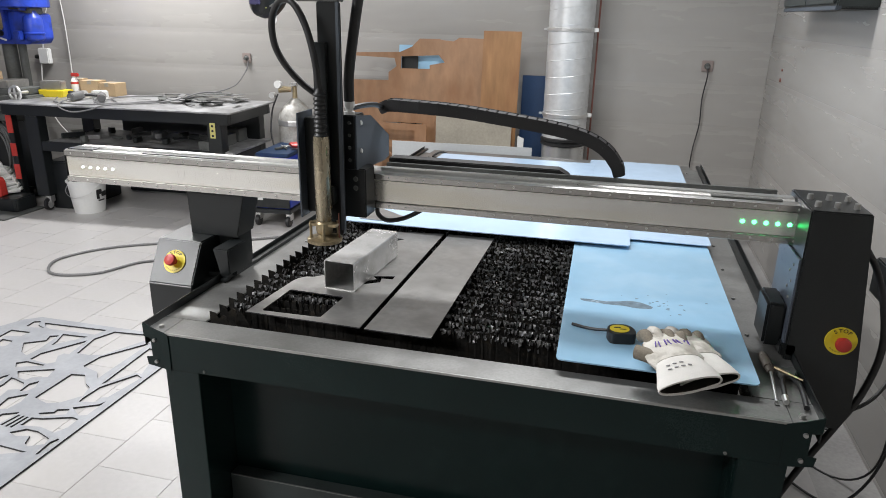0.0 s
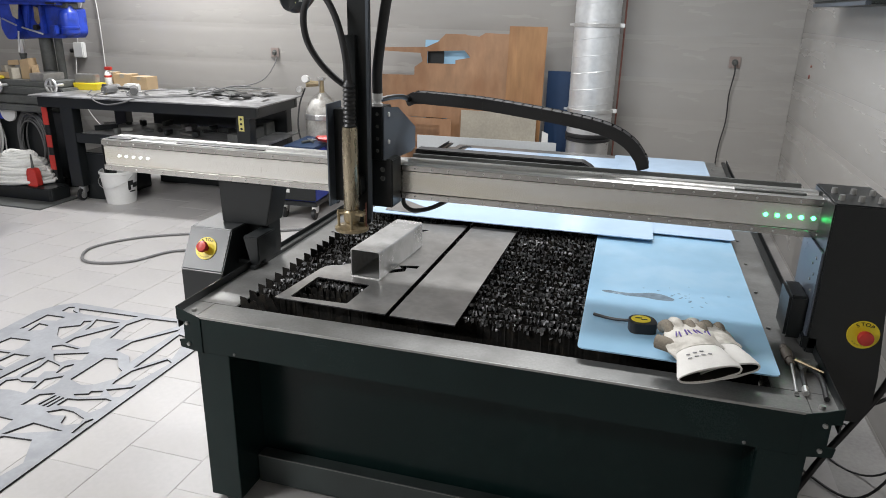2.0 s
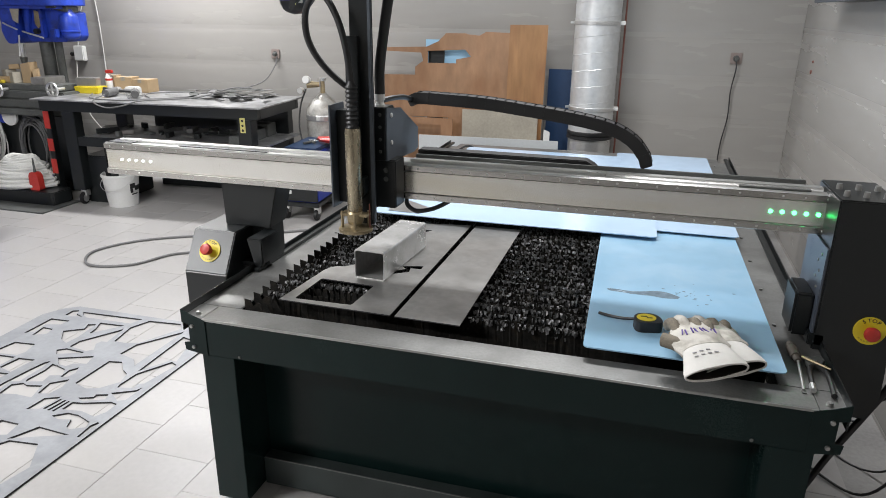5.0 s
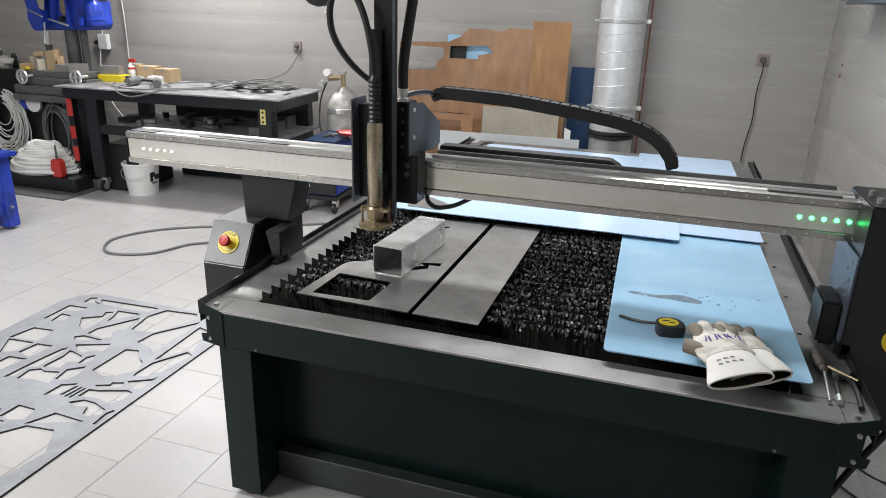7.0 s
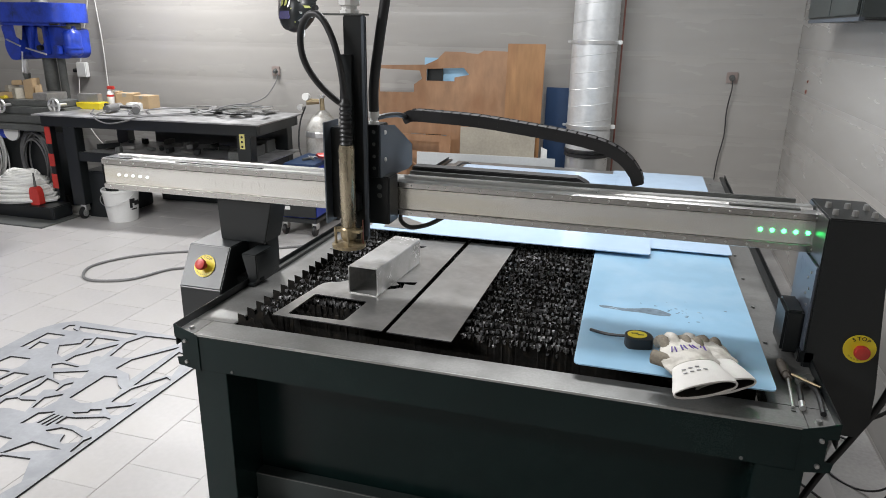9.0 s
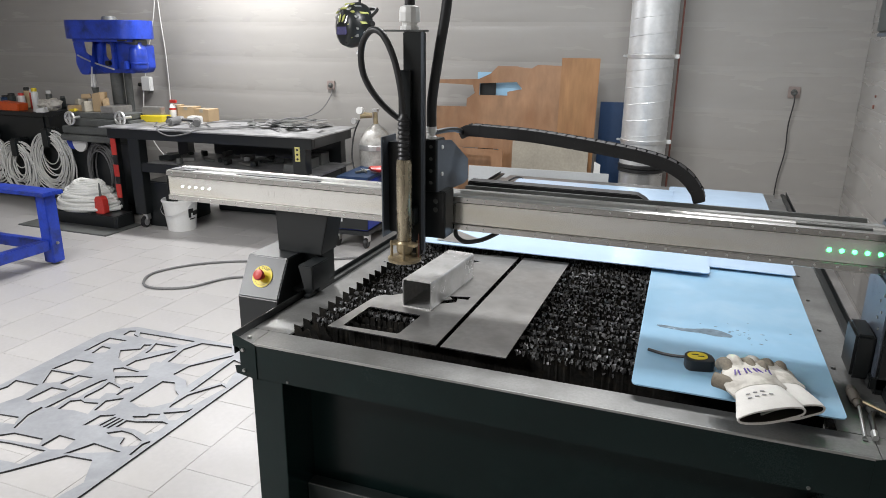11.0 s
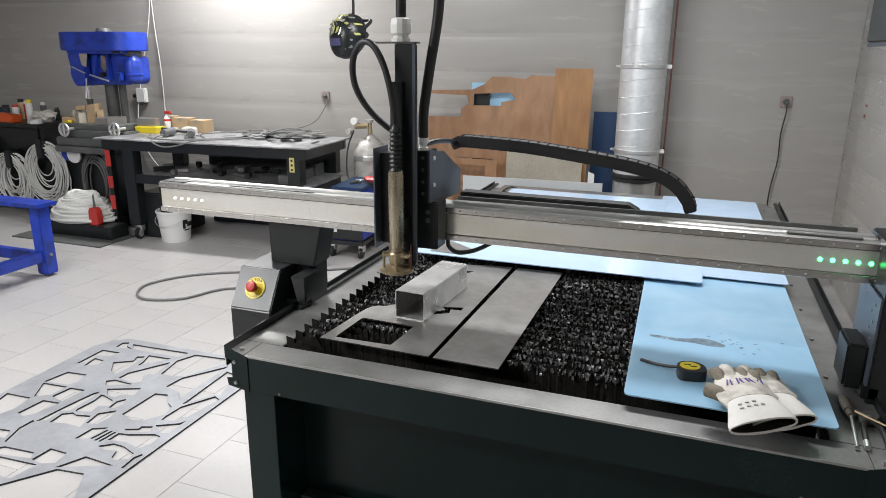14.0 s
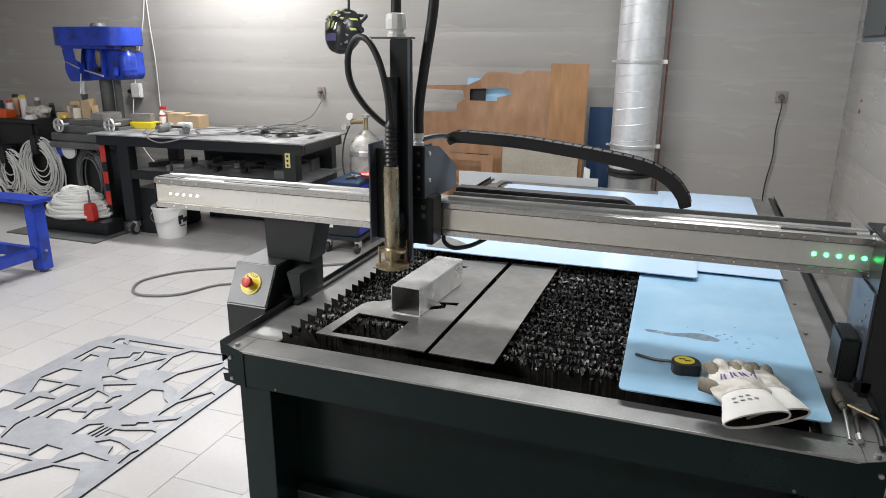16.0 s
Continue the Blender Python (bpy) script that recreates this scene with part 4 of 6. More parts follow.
# ---- floor things beside the table ----
def nest_remnant():
    out = [(-0.738, -1.1), (-0.738, 1.205), (-1.73, 1.205), (-1.80, 1.15), (-1.85, 1.05), (-1.82, 0.44), (-1.82, -1.1)]
    holes = []

    def cut(*corners):
        holes.append(list(corners))
    cut((-1.722, 1.086), (-1.729, 1.145), (-1.695, 1.159), (-1.671, 1.116), (-1.614, 1.095), (-1.670, 1.081))
    cut((-1.656, 1.148), (-1.272, 1.166), (-1.295, 1.100), (-1.380, 1.098), (-1.578, 1.093), (-1.623, 1.109))
    cut((-1.421, 0.933), (-1.431, 0.988), (-1.461, 1.060), (-1.310, 1.069))
    cut((-1.405, 0.782), (-1.403, 0.847), (-1.284, 1.032), (-1.259, 0.876), (-1.291, 0.878), (-1.299, 0.846), (-1.262, 0.790), (-1.288, 0.766))
    cut((-1.264, 1.059), (-1.220, 1.161), (-1.031, 1.178), (-0.991, 1.126), (-1.094, 0.922), (-1.152, 0.899), (-1.231, 0.898))
    cut((-1.105, 0.795), (-1.096, 0.900), (-0.953, 1.102), (-0.954, 0.713), (-1.000, 0.765))
    cut((-1.101, 0.495), (-1.103, 0.715), (-1.037, 0.727), (-0.973, 0.660), (-0.932, 0.636), (-0.909, 0.564), (-0.962, 0.492), (-1.016, 0.470))
    cut((-0.897, 0.548), (-0.891, 0.650), (-0.804, 0.797), (-0.763, 0.778), (-0.794, 0.585), (-0.823, 0.573), (-0.817, 0.536), (-0.890, 0.519))
    cut((-1.754, 0.835), (-1.760, 1.025), (-1.640, 1.031), (-1.650, 0.977), (-1.731, 0.953), (-1.712, 0.866))
    cut((-1.693, 0.829), (-1.713, 0.923), (-1.645, 0.920), (-1.632, 0.864))
    cut((-1.733, 0.613), (-1.712, 0.741), (-1.592, 0.752), (-1.568, 0.666), (-1.583, 0.631))
    cut((-1.640, 0.476), (-1.723, 0.602), (-1.572, 0.613), (-1.575, 0.522), (-1.633, 0.479))
    cut((-1.559, 0.510), (-1.548, 0.610), (-1.457, 0.618), (-1.466, 0.554), (-1.469, 0.487))
    cut((-1.570, 0.330), (-1.565, 0.465), (-1.465, 0.474), (-1.487, 0.352), (-1.518, 0.317))
    cut((-1.423, 0.304), (-1.416, 0.415), (-1.404, 0.535), (-1.392, 0.610), (-1.373, 0.631), (-1.362, 0.564), (-1.361, 0.479), (-1.357, 0.433), (-1.395, 0.418), (-1.384, 0.330))
    cut((-1.365, 0.667), (-1.211, 0.735), (-1.187, 0.660), (-1.251, 0.641), (-1.264, 0.610), (-1.313, 0.616))
    cut((-1.339, 0.458), (-1.331, 0.552), (-1.344, 0.610), (-1.319, 0.607), (-1.247, 0.586), (-1.213, 0.538), (-1.268, 0.516), (-1.255, 0.462), (-1.328, 0.438))
    cut((-1.210, 0.521), (-1.220, 0.584), (-1.194, 0.619), (-1.169, 0.568), (-1.181, 0.527))
    cut((-1.357, 0.319), (-1.370, 0.399), (-1.329, 0.426), (-1.299, 0.415), (-1.225, 0.433), (-1.215, 0.398), (-1.190, 0.336), (-1.279, 0.339))
    cut((-1.193, 0.372), (-1.213, 0.461), (-1.152, 0.514), (-1.131, 0.451), (-1.140, 0.386))
    cut((-1.640, 0.182), (-1.461, 0.205), (-1.424, 0.151), (-1.566, 0.127))
    cut((-1.401, 0.129), (-1.444, 0.236), (-1.444, 0.306), (-1.428, 0.302), (-1.423, 0.228), (-1.381, 0.127))
    cut((-1.445, 0.034), (-1.362, 0.102), (-1.205, 0.112), (-1.181, 0.073), (-1.271, 0.058))
    cut((-1.168, 0.070), (-1.165, 0.160), (-1.070, 0.158), (-1.053, 0.083), (-1.105, 0.062))
    cut((-1.481, 0.013), (-1.307, 0.039), (-1.116, 0.050), (-1.130, -0.059), (-1.184, -0.062), (-1.352, -0.082))
    cut((-1.237, -0.224), (-1.131, -0.102), (-1.010, 0.056), (-0.882, 0.070), (-0.792, -0.058), (-0.810, -0.151), (-0.819, -0.212), (-1.120, -0.307))
    cut((-1.029, 0.060), (-0.974, 0.167), (-0.813, 0.156), (-0.925, 0.108))
    cut((-1.070, 0.280), (-1.057, 0.363), (-1.046, 0.362), (-1.057, 0.280))
    cut((-1.043, 0.275), (-1.033, 0.362), (-1.022, 0.361), (-1.030, 0.276))
    cut((-1.019, 0.275), (-1.011, 0.360), (-1.000, 0.359), (-1.007, 0.275))
    cut((-0.989, 0.299), (-0.988, 0.360), (-0.942, 0.367), (-0.828, 0.411), (-0.791, 0.404), (-0.789, 0.340), (-0.812, 0.293), (-0.898, 0.313))
    cut((-0.990, 0.247), (-0.941, 0.286), (-0.883, 0.284), (-0.801, 0.255), (-0.790, 0.217), (-0.843, 0.187), (-0.868, 0.200), (-0.890, 0.248), (-0.943, 0.232))
    cut((-1.135, 0.254), (-1.131, 0.349), (-1.067, 0.381), (-1.083, 0.274))
    cut((-0.772, 0.153), (-0.780, 0.235), (-0.767, 0.264), (-0.756, 0.259), (-0.759, 0.220), (-0.759, 0.154))
    cut((-0.990, 0.396), (-0.931, 0.421), (-0.934, 0.441), (-0.884, 0.460), (-0.868, 0.419), (-0.955, 0.379))
    cut((-0.881, 0.472), (-0.790, 0.525), (-0.777, 0.554), (-0.779, 0.439), (-0.809, 0.426))
    cut((-1.799, 0.317), (-1.774, 0.393), (-1.795, 0.455), (-1.644, 0.461), (-1.621, 0.352), (-1.637, 0.301), (-1.667, 0.218))
    cut((-1.792, 0.117), (-1.656, 0.123), (-1.508, 0.027), (-1.503, -0.100), (-1.280, -0.150), (-1.234, -0.323), (-1.792, -0.323))
    cut((-1.774, -0.335), (-1.276, -0.335), (-1.276, -0.974), (-1.774, -0.974))
    cut((-1.245, -0.335), (-0.775, -0.335), (-0.775, -0.995), (-1.245, -0.995))
    cut((-1.576, 0.917), (-1.489, 0.975), (-1.510, 1.023), (-1.467, 1.040), (-1.445, 0.881), (-1.452, 0.808), (-1.507, 0.834))
    cut((-0.901, 0.673), (-0.920, 1.048), (-0.852, 1.029), (-0.785, 0.807), (-0.818, 0.811))
    cut((-1.439, 0.733), (-1.403, 0.761), (-1.286, 0.753), (-1.292, 0.743), (-1.407, 0.697))
    solo("cut_sheet_remnant", plate(out, holes, 0.001, 0.009), [M_NEST, M_CUT], "large grey steel sheet remnant with cut-out shapes on tiles", "scrap sheet")


M_NEST = mat("dull_grey_sheet", (0.36, 0.37, 0.39), 0.5, metal=0.35, scale=4, fine=50, bump=0.02, dark=0.82, light=1.12, stain=(0.29, 0.30, 0.32), stain_amount=0.25)


def floor_cable():
    pts = [(-0.55, 3.2, 0.0095), (-1.1, 2.95, 0.0095), (-1.6, 2.62, 0.0095), (-1.92, 2.515, 0.0095), (-2.22, 2.30, 0.0095), (-2.36, 2.03, 0.0095), (-2.27, 1.83, 0.0095), (-2.12, 1.775, 0.0095), (-1.915, 1.875, 0.0095), (-1.81, 2.10, 0.0095), (-1.7, 2.2, 0.0095), (-1.35, 2.42, 0.0095), (-0.6, 2.6, 0.0095), (-0.2, 2.6, 0.012)]
    solo("power_cable", hose(pts, 0.0095, 8, 8), M_GCABLE, "thick grey power cable looped on the floor", "cable", smooth=True)


def side_cables():
    solo("machine_hose", hose([(2.05, 0.63, 1.05), (2.13, 0.60, 0.92), (2.14, 0.48, 0.76), (2.10, 0.42, 0.62), (2.03, 0.38, 0.50), (1.96, 0.36, 0.37), (1.91, 0.36, 0.24), (1.88, 0.40, 0.10), (1.87, 0.55, 0.014), (1.95, 0.9, 0.014)], 0.0105, 10, 6), M_RUBBER, "thick black hose hanging from the machine side", "hose", "machine hoses", smooth=True)
    solo("machine_hose", hose([(2.26, 0.75, 0.80), (2.24, 0.60, 0.66), (2.14, 0.45, 0.575), (2.02, 0.42, 0.52), (1.90, 0.50, 0.51), (1.83, 0.62, 0.55)], 0.006, 8, 6), M_RUBBER, "thin black hose hanging from the machine side", "hose", "machine hoses", smooth=True)
    solo("machine_hose", hose([(2.31, 0.8, 0.75), (2.30, 0.65, 0.45), (2.26, 0.60, 0.22), (2.18, 0.66, 0.03), (2.05, 0.80, 0.012), (1.95, 1.0, 0.012), (2.1, 1.3, 0.012), (2.3, 1.2, 0.012)], 0.005, 8, 6), M_RUBBER, "thin black cable trailing onto the floor", "hose", "machine hoses", smooth=True)
    solo("machine_hose", hose([(2.33, 0.95, 0.70), (2.345, 0.80, 0.40), (2.32, 0.75, 0.15), (2.25, 0.85, 0.011), (2.15, 1.0, 0.011), (2.3, 1.4, 0.011)], 0.004, 8, 6), M_RUBBER, "thin black cable trailing onto the floor", "hose", "machine hoses", smooth=True)
    # bracket on the wall that carries the hanging lines
    solo("wall_duct", box(2.29, 2.378, 0.55, 1.10, 0.69, 0.83, 0.006), M_BLACK, "small black cable trunking on the wall", "cable trunking")


# ---- workbench and what stands on it ----
def caster(parent, x, y, r=0.055, top=0.14):
    part("hub_cap", rod((x - 0.0175, y - 0.028, r), (x + 0.0175, y - 0.028, r), r * 0.62, n=16), M_STEELL, parent, "bright wheel hub")
    part("caster_fork", box(x - 0.024, x + 0.024, y - 0.035, y + 0.03, r * 1.25, top, 0.006), M_STEELL, parent, "bright steel fork")
    part("caster_wheel", rod((x - 0.016, y - 0.028, r), (x + 0.016, y - 0.028, r), r, r, 20, 0.006), M_RUBBER, parent, "dark rubber wheel", smooth=True)


def workbench():
    before = set(scene.objects)
    b = thing("workbench", -2.76, 3.6, 0, "black steel welding bench on casters with worn top", "workbench")
    xa, xb, ya, yb, H = -3.73, -1.60, 3.10, 3.93, 0.910
    part("benchtop", box(xa, xb, ya, yb, H - 0.012, H, 0.003), M_BENCH, b, "worn scratched steel top")
    part("top_frame", box(xa + 0.06, xb - 0.04, ya + 0.03, ya + 0.08, H - 0.10, H - 0.0125, 0.003), M_BLACK, b)
    part("top_frame", box(xa + 0.06, xb - 0.04, yb - 0.08, yb - 0.03, H - 0.10, H - 0.0125, 0.003), M_BLACK, b)
    part("top_frame", box(xb - 0.10, xb - 0.04, ya + 0.08, yb - 0.08, H - 0.10, H - 0.0125, 0.003), M_BLACK, b)
    for lx in (-3.46, -1.82):
        for ly in (ya + 0.03, yb - 0.13):
            leg = part("leg", box(lx, lx + 0.12, ly, ly + 0.10, 0.13, H - 0.10, 0.004), M_BLACK, b)
            caster(leg, lx + 0.08, ly + 0.05)
    part("shelf", box(-3.34, xb - 0.02, ya + 0.06, yb - 0.06, 0.575, 0.592, 0.002), M_BENCH, b, "cluttered steel shelf")
    part("shelf_rail", box(-3.34, -1.82, ya + 0.035, ya + 0.06, 0.52, 0.60, 0.003), M_BLACK, b)
    lab = part("label_plate", box(-1.795, -1.750, ya + 0.026, ya + 0.0298, 0.705, 0.825), M_PALEY, b, "yellow warning label with black pictograms")
    for i in range(3):
        part("pictogram", rod((-1.7725, ya + 0.0259, 0.725 + i * 0.038), (-1.7725, ya + 0.0245, 0.725 + i * 0.038), 0.010, n=14), M_INK, lab)
    # plain black block and panel under and behind the shelf
    solo("storage_crate", box(-3.40, -3.14, 3.22, 3.8, 0.0, 0.42, 0.01), M_BLACK, "plain black block under the bench", "crate")
    solo("back_panel", box(-3.16, -1.80, 3.962, 3.985, 0.0, 0.86, 0.004), M_BLACK, "plain black upright panel behind the bench shelf", "board")
    # shelf clutter
    rng = random.Random(12)
    for i in range(26):
        x, y = rng.uniform(-3.35, -1.9), rng.uniform(3.22, 3.85)
        w, d, h = rng.uniform(0.05, 0.2), rng.uniform(0.02, 0.06), rng.uniform(0.012, 0.05)
        bm = prism(rounded([(-w / 2, -d / 2), (w / 2, -d / 2), (w / 2 * rng.uniform(.5, 1), d / 2), (-w / 2, d / 2)], 0.012, 2), "z", 0, h, 0.003)
        turned(bm, pose(x, y, 0.5925 + 0.0005 * i, 0, 0, rng.uniform(0, 180)))
        solo("metal_offcut", bm, rng.choice([M_GREY, M_BLACK, M_STEEL, M_BENCH]), "dark steel offcut on the bench shelf", "steel offcut", "shelf offcuts")
    for i in range(3):
        solo("tool_box", box(-1.95, -1.80, 3.2 + i * 0.2, 3.36 + i * 0.2, 0.5925, 0.66 + 0.02 * i, 0.004), M_GREY, "small grey tool box on the shelf", "tool box", "shelf tool boxes")
    # scraps on the top
    for i in range(30):
        x, y = rng.gauss(-2.12, 0.22), rng.gauss(3.66, 0.13)
        x, y = min(x, -1.75), min(y, 3.85)
        w, d = rng.uniform(0.10, 0.34), rng.uniform(0.02, 0.10)
        pts = [(-w / 2, -d / 2), (w / 2 * rng.uniform(.3, 1), -d / 2), (w / 2, d / 2 * rng.uniform(-.2, 1)), (w * 0.1, d / 2), (-w / 2 * rng.uniform(.4, 1), d / 2 * rng.uniform(.2, 1))]
        bm = prism(pts, "z", 0, 0.004)
        turned(bm, pose(x, y, H + 0.001 + 0.0018 * i, rng.uniform(-1.5, 1.5), rng.uniform(-2, 2), rng.uniform(0, 180)))
        solo("cut_part", bm, rng.choice([M_STEEL, M_BENCH, M_GREY, M_BLACK, M_CUT]), "small cut steel part piled on the bench", "steel part", "bench cut parts")
    # boxes, bottle, tape, grinders
    for x, y, w, d, h, rz in ((-3.31, 3.84, 0.17, 0.14, 0.13, 6), (-3.12, 3.84, 0.17, 0.15, 0.115, -5), (-3.46, 3.86, 0.10, 0.10, 0.14, 12)):
        c = thing("cardboard_box", x, y, H, "small brown cardboard box on the bench", "cardboard box", "bench boxes", rz)
        part("carton", box(-w / 2, w / 2, -d / 2, d / 2, 0, h, 0.003), M_CARD, c, local=True)
        part("packing_tape", box(-0.02, 0.02, -d / 2 - 0.0008, d / 2 + 0.0008, h - 0.03, h + 0.0008), M_RAWPLY, c, local=True)
    bt = thing("spray_bottle", -3.44, 3.76, H, "white spray bottle with red trigger head", "spray bottle")
    part("bottle", lathe([(0.028, 0), (0.032, 0.006), (0.032, 0.12), (0.022, 0.145), (0.012, 0.155), (0.012, 0.165)], 0, 0, 18), M_WHITEP, bt, smooth=True, local=True)
    part("trigger_head", box(-0.022, 0.05, -0.014, 0.014, 0.165, 0.195, 0.006), M_RED, bt, local=True)
    part("band", lathe([(0.0325, 0.10), (0.0328, 0.101), (0.0328, 0.118), (0.0325, 0.119)], 0, 0, 18), M_RED, bt, local=True)
    yb_ = thing("storage_bin", -3.53, 3.62, H, "open yellow plastic bin on the bench", "storage bin")
    part("bin", prism([(-0.11, 0), (0.11, 0), (0.125, 0.06), (-0.125, 0.06)], "y", -0.07, 0.07, 0.006), M_YELLOW, yb_, local=True)
    gb = thing("steel_tube_offcut", -3.55, 3.63, H + 0.0605, "grey square tube offcut lying on a bin", "tube offcut", "", 8)
    part("tube_body", box(-0.10, 0.09, -0.045, 0.045, 0, 0.075, 0.006), M_STEEL, gb, local=True)
    for x, y, rz in ((-3.17, 3.44, 98), (-2.93, 3.42, 125)):
        gr = thing("angle_grinder", x, y, H, "grey angle grinder lying on the bench", "angle grinder", "bench grinders", rz)
        part("motor_body", rod((-0.12, 0, 0.04), (0.05, 0, 0.04), 0.032, 0.036, 16, 0.006), M_GCABLE, gr, smooth=True, local=True)
        part("gear_head", rod((0.05, 0, 0.042), (0.12, 0, 0.046), 0.036, 0.026, 14, 0.006), M_STEELL, gr, "bare alloy gear head", smooth=True, local=True)
        part("guard", rod((0.09, 0, 0.0), (0.09, 0, 0.018), 0.062, n=22), M_STEELL, gr, local=True)
        part("side_handle", rod((0.085, 0.03, 0.045), (0.085, 0.13, 0.055), 0.012, 0.016, 12, 0.004), M_RUBBER, gr, smooth=True, local=True)
    mug = thing("battery_charger", -3.05, 3.56, H, "plain white box-shaped charger on the bench", "charger")
    part("charger_case", box(-0.06, 0.06, -0.045, 0.045, 0, 0.075, 0.01), M_WHITEP, mug, local=True)
    wall_lead = solo("power_lead", hose([(-3.1, 3.5, H + 0.02), (-2.95, 3.25, H + 0.012), (-2.8, 3.17, H + 0.012), (-2.6, 3.3, H + 0.012), (-2.5, 3.55, H + 0.012), (-2.65, 3.8, H + 0.03), (-2.45, 3.95, H + 0.02), (-2.25, 3.99, H + 0.05), (-2.12, 4.1, 1.02), (-2.06, 4.20, 1.15), (-2.05, 4.225, 1.22)], 0.0055, 7, 6), M_GCABLE, "thin grey power lead across the bench", "cable", "bench leads", smooth=True)
    solo("power_lead", hose([(-3.14, 3.30, H + 0.03), (-3.13, 3.16, H + 0.014), (-3.08, 3.085, H - 0.012), (-2.96, 3.08, H - 0.045), (-2.80, 3.085, H - 0.02), (-2.70, 3.14, H + 0.012), (-2.55, 3.3, H + 0.012), (-2.3, 3.42, H + 0.03), (-2.05, 3.5, H + 0.1), (-1.9, 3.56, H + 0.1)], 0.006, 7, 6), M_GCABLE, "thin grey power lead hanging over the bench edge", "cable", "bench leads", smooth=True)
    solo("power_lead", hose([(-3.3, 3.35, H + 0.03), (-3.2, 3.2, H + 0.012), (-2.9, 3.14, H + 0.012), (-2.7, 3.28, H + 0.012), (-2.95, 3.6, H + 0.012), (-2.75, 3.85, H + 0.012)], 0.006, 7, 6), M_GCABLE, "thin grey power lead across the bench", "cable", "bench leads", smooth=True)
    spin = Matrix.Translation((-1.61, 3.10, 0)) @ pose(0, 0, 0, 0, 0, 3.4) @ Matrix.Translation((1.61, -3.10, 0))
    for ob in [o for o in scene.objects if o not in before and o.parent is None and o != wall_lead]:
        ob.matrix_world = spin @ ob.matrix_basis


def bucket():
    b = thing("bucket", -3.05, 3.14, 0, "white plastic bucket with black printed marks", "bucket")
    prof = [(0.118, 0.004), (0.122, 0.0), (0.150, 0.262), (0.158, 0.264), (0.158, 0.278), (0.150, 0.286), (0.143, 0.284), (0.116, 0.012)]
    body = part("shell", lathe(prof, 0, 0, 32), M_WHITEP, b, smooth=True, local=True)
    part("handle", hose([(-0.156, 0, 0.262), (-0.125, -0.11, 0.19), (0, -0.165, 0.15), (0.125, -0.11, 0.19), (0.156, 0, 0.262)], 0.003, 6, 6), M_STEELL, b, "thin wire handle", local=True)
    for a, z0, z1, w in ((-17, 0.125, 0.205, 0.024), (-8, 0.165, 0.205, 0.03), (4, 0.14, 0.18, 0.034), (17, 0.14, 0.18, 0.03), (-4, 0.105, 0.114, 0.06)):
        r = 0.122 + (z0 + z1) / 2 * 0.107 + 0.001
        m = pose(r * math.cos(radians(a)), r * math.sin(radians(a)), 0, 0, 0, a + 90)
        part("print_mark", turned(box(-w / 2, w / 2, -0.003, 0.001, z0, z1), m), M_INK, b, local=True)


